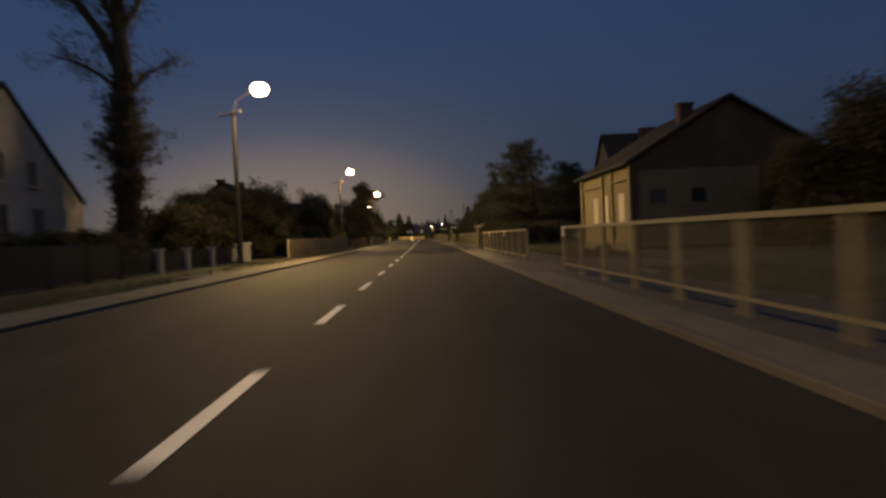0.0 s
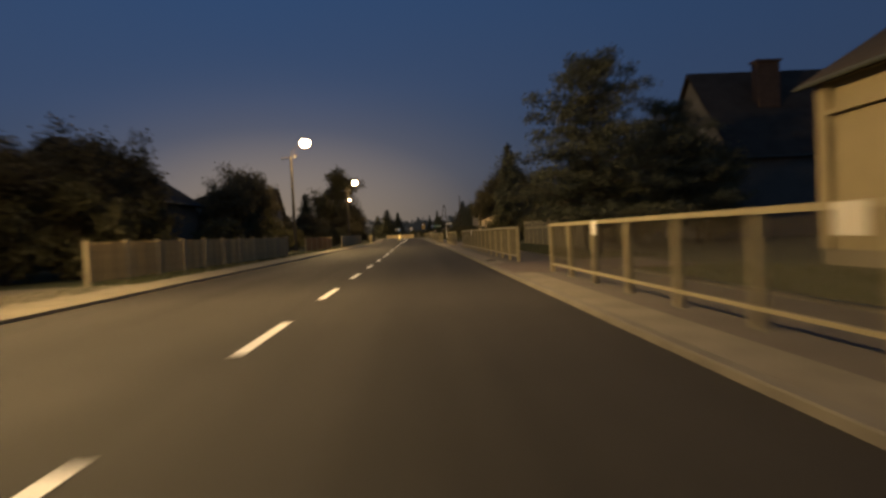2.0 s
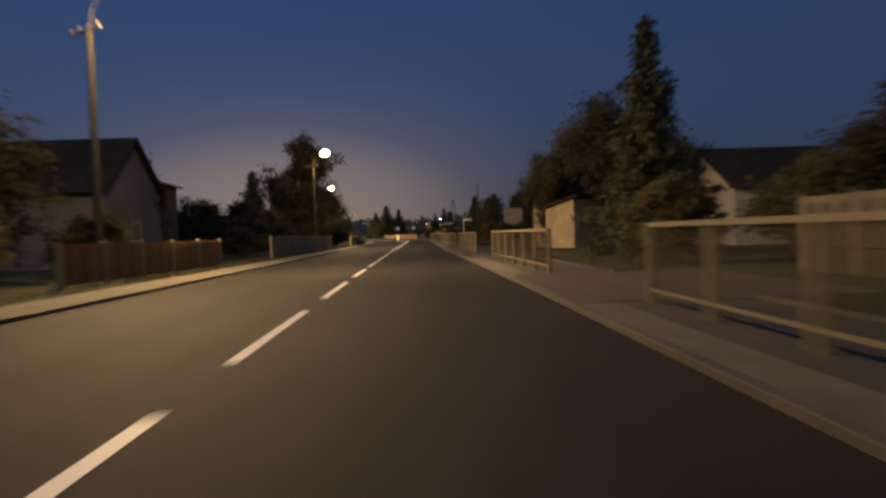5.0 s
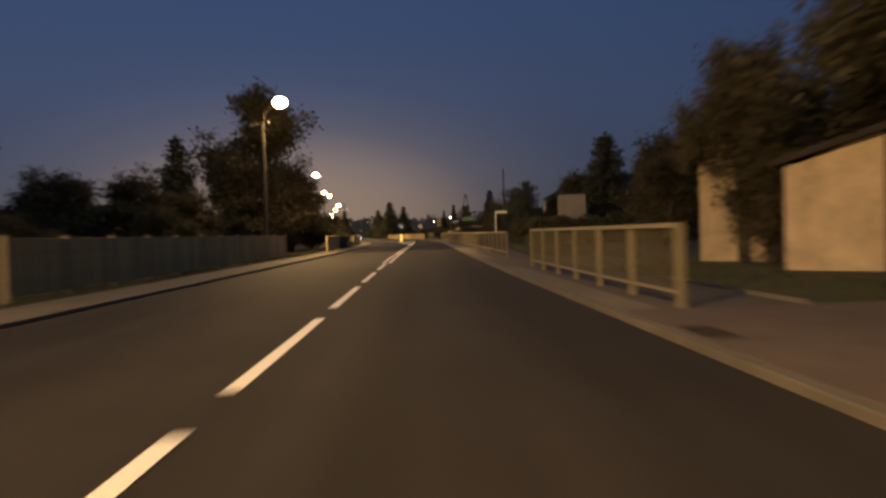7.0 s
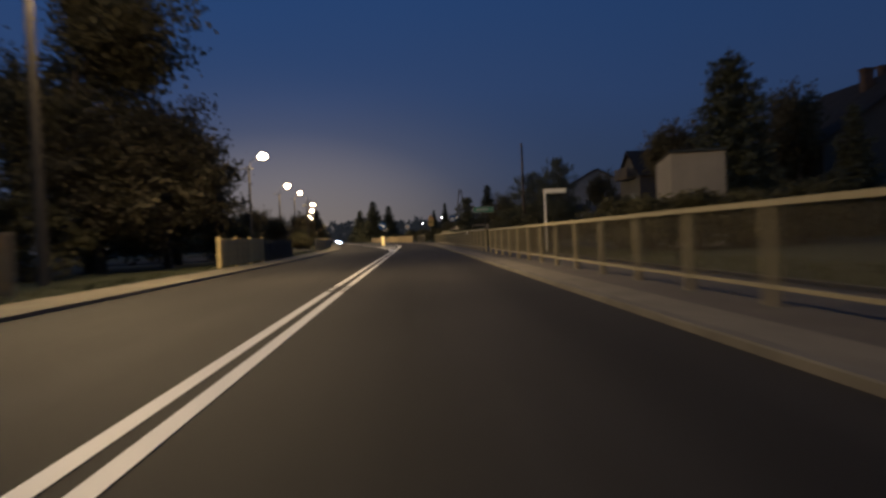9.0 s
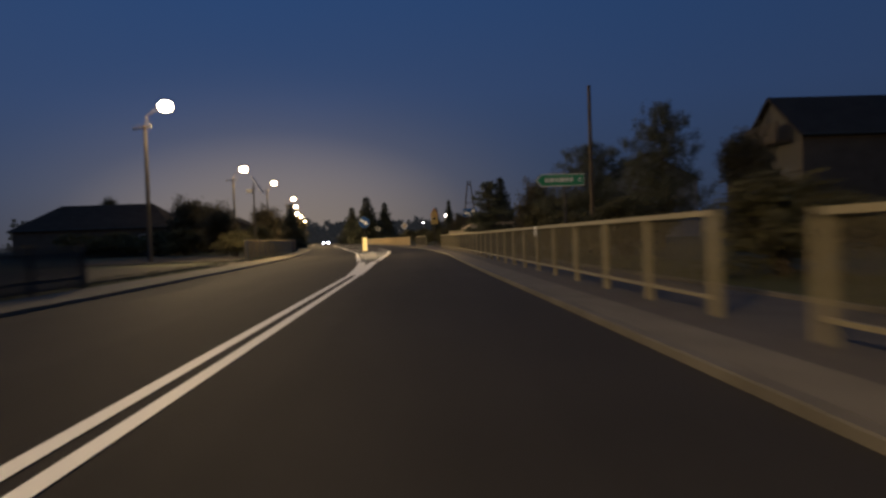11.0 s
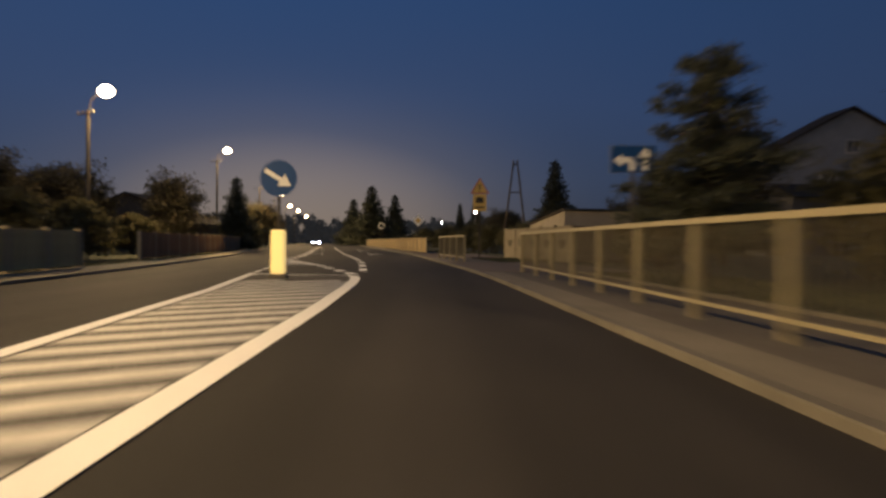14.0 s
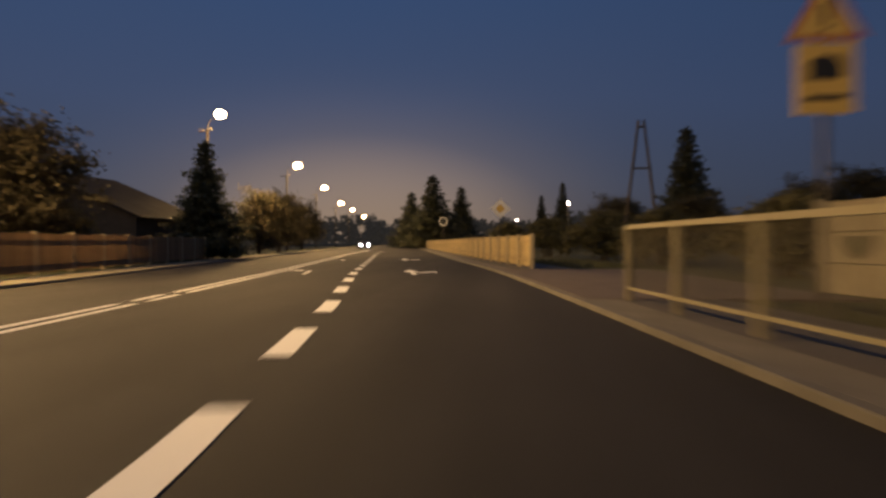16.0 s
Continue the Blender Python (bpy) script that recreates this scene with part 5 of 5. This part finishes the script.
def lean_building(name, label, x, y, rz, w, l, h0, h1, wall_m, over=0.1, thick=0.1):
    """A small building under one sloping roof: h0 high at its front wall, h1 at its back."""
    ob = thing(name, label, "outbuilding", (x, y, 0.0), rz, group="outbuildings")
    t = 0.24
    turn = lambda xa: Matrix(((0, 1, 0, xa), (1, 0, 0, 0), (0, 0, 1, 0), (0, 0, 0, 1)))
    part("wall", box(bmesh.new(), 0, w, 0, t, -0.2, h0 - 0.02), wall_m, ob)
    part("wall", box(bmesh.new(), 0, w, l - t, l, -0.2, h1), wall_m, ob)
    for xa in (0, w - t):
        part("wall", prism(bmesh.new(), [(t + 0.002, -0.2), (l - t - 0.002, -0.2), (l - t - 0.002, h1 - 0.02), (t + 0.002, h0 - 0.03)], t, turn(xa)), wall_m, ob)
    k = (h1 - h0) / l
    part("roof", prism(bmesh.new(), [(-over, h0 - over * k), (l + over, h1 + over * k), (l + over, h1 + over * k + thick), (-over, h0 - over * k + thick)], w + 2 * over, turn(-over)), M_ROOF, ob)
    part("gutter", tube(bmesh.new(), (-over, -over - 0.05, h0 + 0.05), (w + over, -over - 0.05, h0 + 0.05), 0.045, seg=8), M_BIN, ob)
    return ob


lean_building("shed", "white rendered flat-roofed shed above a hedge", 12.4, 144.3, -12.0, 2.3, 4.0, 4.2, 4.1, M_GREYR, 0.05, 0.06)
lean_building("garage", "low rendered garage with a dark sloping roof", 7.83, 217.45, 5.5, 5.0, 7.0, 2.64, 2.10, M_SHED)
lean_building("outbuilding", "small sandy rendered outbuilding under a sloping roof", 11.75, 103.85, 48.0, 4.2, 2.1, 3.25, 2.68, M_BLOCK, 0.3, 0.17)


# ---------------------------------------------------------------- signs and small things
def disc(bm, r, y, seg=32, t=0.02):
    pts = [(r * math.cos(6.28318 * i / seg), r * math.sin(6.28318 * i / seg)) for i in range(seg)]
    return prism(bm, pts, t, Matrix.Translation((0, y, 0)))


def flat(bm, pts, y=0.0, t=0.02, m=None):
    return prism(bm, pts, t, (m or Matrix()) @ Matrix.Translation((0, y, 0)))


def post_part(parent, h, r=0.035, x=0.0, y=0.05):
    bm = bmesh.new()
    tube(bm, (x, y, -0.2), (x, y, h), r, seg=10)
    return part("post", bm, M_POLE, parent)


# keep-right sign on its yellow bollard
ob = thing("island_sign", "round blue sign with a white arrow over a yellow bollard", "traffic sign", (-3.07, 202.0, 0.0))
post_part(ob, 3.0, 0.04, 0, 0.06)
S = Matrix.Translation((0, 0, 2.68))
bm = disc(bmesh.new(), 0.49, 0.0)
bmesh.ops.transform(bm, matrix=S, verts=bm.verts)
part("face", bm, M_SIGNB, ob)
bm = bmesh.new()
m = S @ Matrix.Translation((0, -0.012, 0)) @ Matrix.Rotation(radians(32), 4, "Y")
flat(bm, [(-0.42, -0.06), (0.08, -0.06), (0.08, -0.19), (0.40, 0.0), (0.08, 0.19), (0.08, 0.06), (-0.42, 0.06)], 0, 0.008, m)
part("arrow", bm, M_SIGNW, ob, "white arrow pointing down")
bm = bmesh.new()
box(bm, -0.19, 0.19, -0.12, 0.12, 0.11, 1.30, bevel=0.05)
part("bollard", bm, M_BOLLARD, ob, "glowing yellow plastic bollard body")
bm = bmesh.new()
box(bm, -0.24, 0.24, -0.18, 0.18, -0.02, 0.105, bevel=0.03)
part("foot", bm, M_KERB, ob)

# direction sign
ob = thing("direction_sign", "green arrow-shaped direction sign with white border", "road sign", (6.2, 164.5, 0.0))
post_part(ob, 2.85, 0.04, 0.15, 0.06)
S = Matrix.Translation((0, 0, 2.84))
part("face", flat(bmesh.new(), [(-0.80, 0), (-0.63, -0.20), (0.80, -0.20), (0.80, 0.20), (-0.63, 0.20)], 0, 0.02, S), M_CABINET, ob, "pale rim")
part("panel", flat(bmesh.new(), [(-0.765, 0), (-0.615, -0.175), (0.778, -0.175), (0.778, 0.175), (-0.615, 0.175)], -0.006, 0.006, S), M_SIGNG, ob, "green panel")
for x0, x1 in ((-0.50, -0.40), (-0.36, -0.20), (-0.16, -0.08), (-0.04, 0.12), (0.16, 0.26), (0.30, 0.42), (0.62, 0.68)):
    part("lettering", flat(bmesh.new(), [(x0, -0.06), (x1, -0.06), (x1, 0.07), (x0, 0.07)], -0.012, 0.006, S), M_CABINET, ob, "pale bar of lettering")

# blue lane sign
ob = thing("lane_sign", "blue lane-arrangement sign with white arrows", "traffic sign", (6.35, 201.5, 0.1))
post_part(ob, 3.0, 0.045, 0, 0.06)
S = Matrix.Translation((0, 0, 3.12))
part("face", flat(bmesh.new(), [(-0.60, -0.36), (0.60, -0.36), (0.60, 0.36), (-0.60, 0.36)], 0, 0.02, S), M_STEEL, ob, "grey rim")
part("panel", flat(bmesh.new(), [(-0.588, -0.348), (0.588, -0.348), (0.588, 0.348), (-0.588, 0.348)], -0.006, 0.006, S), M_SIGNB, ob, "blue panel")
part("arrow", flat(bmesh.new(), [(0.24, -0.30), (0.38, -0.30), (0.38, 0.06), (0.50, 0.06), (0.31, 0.30), (0.12, 0.06), (0.24, 0.06)], -0.012, 0.006, S), M_SIGNW, ob, "white straight arrow")
part("arrow", flat(bmesh.new(), [(-0.10, -0.30), (0.04, -0.30), (0.04, -0.06), (-0.08, 0.05), (-0.30, 0.05), (-0.30, 0.14), (-0.52, -0.03), (-0.30, -0.20), (-0.30, -0.09), (-0.14, -0.09), (-0.10, -0.13)], -0.012, 0.006, S), M_SIGNW, ob, "white left-turning arrow")

# yellow warning triangle with plate
ob = thing("warning_sign", "warning triangle over a yellow plate on a steel post", "traffic sign", (3.79, 221.1, 0.1))
post_part(ob, 4.2, 0.045, 0, 0.06)
S = Matrix.Translation((0, 0, 3.72))
part("face", flat(bmesh.new(), [(-0.52, -0.10), (0.52, -0.10), (0.0, 0.80)], 0, 0.02, S), M_SIGNR, ob, "red rim")
part("panel", flat(bmesh.new(), [(-0.40, -0.03), (0.40, -0.03), (0.0, 0.65)], -0.006, 0.006, S), M_SIGNY, ob, "yellow panel")
part("symbol", flat(bmesh.new(), [(-0.04, 0.12), (0.04, 0.12), (0.05, 0.42), (-0.05, 0.42)], -0.012, 0.006, S), M_SIGNK, ob, "black exclamation bar")
part("symbol", flat(bmesh.new(), [(-0.04, 0.02), (0.04, 0.02), (0.04, 0.09), (-0.04, 0.09)], -0.012, 0.006, S), M_SIGNK, ob, "black exclamation dot")
part("plate", flat(bmesh.new(), [(-0.38, -1.08), (0.38, -1.08), (0.38, -0.13), (-0.38, -0.13)], 0, 0.02, S), M_SIGNY, ob, "yellow supplementary plate")
part("pictogram", flat(bmesh.new(), [(-0.22, -0.62), (0.22, -0.62), (0.22, -0.40), (0.14, -0.30), (-0.14, -0.30), (-0.22, -0.40)], -0.006, 0.006, S), M_SIGNK, ob, "dark car pictogram")
part("lettering", flat(bmesh.new(), [(-0.26, -0.90), (0.26, -0.90), (0.26, -0.82), (-0.26, -0.82)], -0.006, 0.006, S), M_SIGNK, ob, "dark bar of lettering")

# priority diamond
ob = thing("priority_sign", "white and yellow diamond priority sign", "traffic sign", (-0.27, 256.0, 0.1))
post_part(ob, 3.2, 0.04, 0, 0.06)
S = Matrix.Translation((0, 0, 3.2))
part("face", flat(bmesh.new(), [(-0.66, 0), (0, -0.66), (0.66, 0), (0, 0.66)], 0, 0.02, S), M_SIGNW, ob, "white rim")
part("panel", flat(bmesh.new(), [(-0.32, 0), (0, -0.32), (0.32, 0), (0, 0.32)], -0.006, 0.006, S), M_SIGNY, ob, "yellow panel")

# ring-shaped sign further on
ob = thing("round_sign", "round sign with a pale rim on a thin post", "traffic sign", (-6.4, 285.0, 0.1))
post_part(ob, 3.4, 0.05, 0, 0.06)
bm = disc(bmesh.new(), 0.5, 0)
bmesh.ops.transform(bm, matrix=Matrix.Translation((0, 0, 3.3)), verts=bm.verts)
part("face", bm, M_CABINET, ob)
bm = disc(bmesh.new(), 0.36, -0.008, t=0.008)
bmesh.ops.transform(bm, matrix=Matrix.Translation((0, 0, 3.3)), verts=bm.verts)
part("panel", bm, M_BIN, ob, "dark field")

# bus stop flag
ob = thing("flag_sign", "pale post with a pale board reaching sideways", "road sign", (7.5, 147.8, 0.09))
bm = bmesh.new()
tube(bm, (0, 0, -0.2), (0, 0, 3.0), 0.06, seg=10)
part("post", bm, M_CABINET, ob)
bm = bmesh.new()
box(bm, 0.02, 1.05, -0.03, 0.03, 2.78, 3.0, bevel=0.01)
part("board", bm, M_CABINET, ob)

# solar lamp
ob = thing("solar_lamp", "steel post with a tilted solar panel and control box", "solar lamp", (-12.6, 201.5, 0.09))
bm = bmesh.new()
tube(bm, (0, 0, -0.2), (0, 0, 6.3), 0.08, 0.06, 10)
part("post", bm, M_POLE, ob)
m = Matrix.Translation((0.35, 0, 6.1)) @ Matrix.Rotation(radians(58), 4, "Y")
bm = bmesh.new()
box(bm, -0.85, 0.85, -0.5, 0.5, 0, 0.05, m)
part("panel_frame", bm, M_SIGNW, ob)
bm = bmesh.new()
box(bm, -0.82, 0.82, -0.47, 0.47, 0.05, 0.056, m)
part("solar_panel", bm, M_PV, ob)
bm = bmesh.new()
box(bm, -0.6, -0.1, -0.2, 0.2, 5.5, 5.8, bevel=0.02)
part("control_box", bm, M_CABINET, ob)

# slim mast and A-frame line pole
ob = thing("mast", "thin dark wooden line pole", "pole", (12.6, 184.0, 0.09))
bm = bmesh.new()
tube(bm, (0, 0, -0.2), (0, 0, 10.2), 0.14, 0.10, 10)
part("pole", bm, M_BARK, ob)
ob = thing("line_pole", "dark A-frame power line pole", "pole", (12.4, 272.0, 0.09))
for s in (-1, 1):
    bm = bmesh.new()
    tube(bm, (s * 1.7, 0, -0.2), (s * 0.22, 0, 11.9), 0.15, 0.11, 8)
    part("leg", bm, M_BARK, ob)
for z in (11.2, 7.5):
    bm = bmesh.new()
    w = 1.7 - 1.48 * z / 11.9
    box(bm, -w - 0.1, w + 0.1, -0.06, 0.06, z, z + 0.16)
    part("crosspiece", bm, M_BARK, ob)

# gate pillars and meter cabinets beside the left footway
for y in (24.7, 28.1, 31.9):
    ob = thing("gate_pillar", "rendered gate pillar with a pale cap", "pillar", (-10.55, y, 0.09), group="gate pillars")
    bm = bmesh.new()
    box(bm, -0.16, 0.16, -0.16, 0.16, -0.1, 1.02, bevel=0.015)
    part("shaft", bm, M_WHITER, ob)
    bm = bmesh.new()
    box(bm, -0.22, 0.22, -0.22, 0.22, 1.02, 1.10, bevel=0.02)
    part("cap", bm, M_WHITER, ob)
for y0, y1 in ((21.2, 24.5), (24.9, 27.9), (28.3, 31.7), (32.1, 36.0)):
    slat_fence(lambda y: -10.6, y0, y1, 0.95, M_DARK, M_BIN, "dark slatted panel between gate pillars", pitch=0.15, slat=0.07, post_every=9, post_w=0.05, extra=0)
for y, x in ((40.0, -10.85), (40.8, -11.95)):
    ob = thing("meter_cabinet", "pale grey meter cabinet with a slanted lid", "cabinet", (x, y, 0.09), group="meter cabinets")
    bm = bmesh.new()
    box(bm, -0.32, 0.32, -0.22, 0.22, -0.05, 1.10, bevel=0.02)
    part("body", bm, M_CABINET, ob)
    bm = bmesh.new()
    prism(bm, [(-0.28, 1.102), (0.28, 1.102), (0.28, 1.26), (-0.28, 1.14)], 0.76, Matrix(((0, 1, 0, -0.38), (1, 0, 0, 0), (0, 0, 1, 0), (0, 0, 0, 1))))
    part("lid", bm, M_WHITER, ob)
    bm = bmesh.new()
    box(bm, -0.26, 0.26, -0.236, -0.222, 0.1, 1.05)
    part("door", bm, M_CABINET, ob)
# precast concrete fences of three rows of panels
def concrete_fence(a, b, n, label, h=1.66, low_m=M_PANEL, moons=True):
    ob = thing("concrete_fence", label, "fence", a, group="concrete fences")
    a, b = Vector((0, 0, 0)), Vector(b) - Vector(a)
    d = (b - a) / n
    tilt = d.to_track_quat("Y", "Z").to_matrix().to_4x4()
    L = d.length / 2 - 0.072
    for i in range(n + 1):
        part("post", box(bmesh.new(), -0.07, 0.07, -0.07, 0.07, -0.1, h + 0.06, Matrix.Translation(a + d * i) @ tilt, bevel=0.01), M_PANEL, ob)
    for i in range(n):
        m = Matrix.Translation(a + d * (i + 0.5)) @ tilt
        for k3 in range(3):
            z0 = h / 3 * k3
            bm = box(bmesh.new(), -0.03, 0.03, -L, L, z0 + 0.006, z0 + h / 3 - 0.006, m, bevel=0.012)
            box(bm, -0.05, -0.031, -L, L, z0 + h / 3 - 0.06, z0 + h / 3 - 0.008, m)
            part("panel", bm, M_PANEL if k3 == 2 or moons else low_m, ob)
        if moons:
            # a half moon of darker concrete in the middle row
            bm = bmesh.new()
            pts = [(0.42 * math.cos(math.pi + math.pi * q / 14), 0.42 * math.sin(math.pi + math.pi * q / 14)) for q in range(15)]
            prism(bm, pts, 0.016, m @ Matrix(((0, 1, 0, -0.046), (1, 0, 0, 0), (0, 0, 1, h * 2 / 3 - 0.08), (0, 0, 0, 1))))
            part("ornament", bm, M_PANELD, ob, "half moon of dark concrete")
        else:
            # raised discs whose dark colour paints the shade of round recesses
            for k in (-0.62, 0.0, 0.62):
                bm = bmesh.new()
                r = bmesh.ops.create_cone(bm, cap_ends=True, segments=20, radius1=0.19, radius2=0.15, depth=0.03)
                bmesh.ops.transform(bm, matrix=m @ Matrix.Translation((-0.046, k, h * 5 / 6 - 0.02)) @ Matrix.Rotation(radians(-90), 4, "Y"), verts=r["verts"])
                part("ornament", bm, M_PANELD, ob, "dark raised disc standing in for a recess")
    return ob


concrete_fence((7.67, 215.06, 0.05), (5.76, 225.4, 0.05), 5, "precast concrete fence with half-moon ornaments before a garage", 1.76)
concrete_fence((11.2, 57.5, 0.05), (11.2, 77.5, 0.05), 10, "precast concrete garden fence, pale above and dark below", 1.8, M_PANELD, False)

# dark fence of lying boards beside the garage
ob = thing("board_fence", "dark fence of lying boards closing the garage yard", "fence", (7.78, 214.95, 0.05), 6, group="garden fences")
for k in range(3):
    part("post", box(bmesh.new(), 2.4 * k, 2.4 * k + 0.1, 0.0, 0.1, -0.1, 1.78, bevel=0.008), M_BARK, ob)
for k in range(11):
    part("board", box(bmesh.new(), 0.0, 4.9, -0.026, -0.002, 0.06 + 0.155 * k, 0.195 + 0.155 * k), M_TIMBER, ob)

# small plates on the railing
for y in (12.6, 26.3, 33.8, 62.9, 161.0):
    ob = thing("notice_plate", "small white plate fixed to the railing", "sign", (rail_line(y) - 0.075, y, 0.12), group="notice plates")
    part("plate", box(bmesh.new(), -0.012, 0.012, -0.10, 0.10, 0.92, 1.19, bevel=0.004), M_SIGNW, ob)
    part("clip", box(bmesh.new(), 0.012, 0.022, -0.03, 0.03, 1.14, 1.18), M_STEEL, ob)

ob = thing("notice_board", "small white board on a thin post before a spruce", "sign", (-26.6, 266.0, 0.09))
post_part(ob, 3.1, 0.04)
part("board", box(bmesh.new(), -0.28, 0.28, -0.02, 0.0, 2.35, 3.2, bevel=0.005), M_SIGNW, ob)
ob = thing("flag_sign", "pale post with a short board reaching sideways", "road sign", (-25.6, 286.0, 0.09))
part("post", tube(bmesh.new(), (0, 0, -0.2), (0, 0, 2.5), 0.06, seg=10), M_CABINET, ob)
part("board", box(bmesh.new(), -1.0, -0.06, -0.03, 0.03, 2.3, 2.5, bevel=0.01), M_CABINET, ob)
ob = thing("porch_lamp", "small lit white lamp on the house wall", "lamp", (23.06, 181.16, 3.75), 90)
part("globe", tube(bmesh.new(), (0, 0, -0.07), (0, 0, 0.07), 0.085, seg=12), M_LAMPW, ob)
part("bracket", box(bmesh.new(), -0.03, 0.03, -0.135, 0.03, 0.072, 0.11), M_DARK, ob)

# distant lamps on the other side
for x, y, z in ((4.6, 374.0, 6.2), (9.0, 300.0, 6.0)):
    ob = thing("far_lamp", "small distant lamp on a thin post", "lamp", (x, y, 0.09), group="distant lamps")
    bm = bmesh.new()
    tube(bm, (0, 0, -0.2), (0, 0, z), 0.07, 0.05, 8)
    part("post", bm, M_STEEL, ob)
    bm = bmesh.new()
    bmesh.ops.create_uvsphere(bm, u_segments=10, v_segments=6, radius=0.19)
    part("globe", bm, M_LAMPW, ob, loc=(0, 0, z + 0.2))

# car with lit headlamps far down the road
ob = thing("car", "dark car with bright headlamps far down the road", "car", (-22.6, 322.0, 0.0), 8)
bm = bmesh.new()
prism(bm, [(-2.1, 0.25), (2.1, 0.25), (2.15, 0.7), (1.9, 0.9), (0.9, 0.98), (0.3, 1.45), (-1.4, 1.45), (-2.0, 0.95)], 1.7, Matrix(((0, 1, 0, -0.85), (-1, 0, 0, 0), (0, 0, 1, 0), (0, 0, 0, 1))))
bmesh.ops.bevel(bm, geom=list(bm.edges), offset=0.06, segments=2, affect="EDGES")
part("body", bm, M_CAR, ob)
for sx in (-0.78, 0.78):
    for sy in (-1.3, 1.3):
        bm = bmesh.new()
        tube(bm, (sx - 0.1, sy, 0.32), (sx + 0.1, sy, 0.32), 0.32, seg=18)
        part("wheel", bm, M_TYRE, ob)
for sx in (-0.62, 0.62):
    bm = bmesh.new()
    r = bmesh.ops.create_uvsphere(bm, u_segments=12, v_segments=8, radius=1)
    bmesh.ops.transform(bm, matrix=Matrix.Translation((sx, -2.13, 0.68)) @ Matrix.Diagonal((0.2, 0.06, 0.14, 1)), verts=r["verts"])
    part("headlamp", bm, M_HEAD, ob, "bright headlamp")

# kerbs last: many small stones
kerb("kerb_right", road_right, 1, -6, 285, "row of pale concrete kerb stones")
kerb("kerb_left", road_left, -1, -6, 285, "row of pale concrete kerb stones")
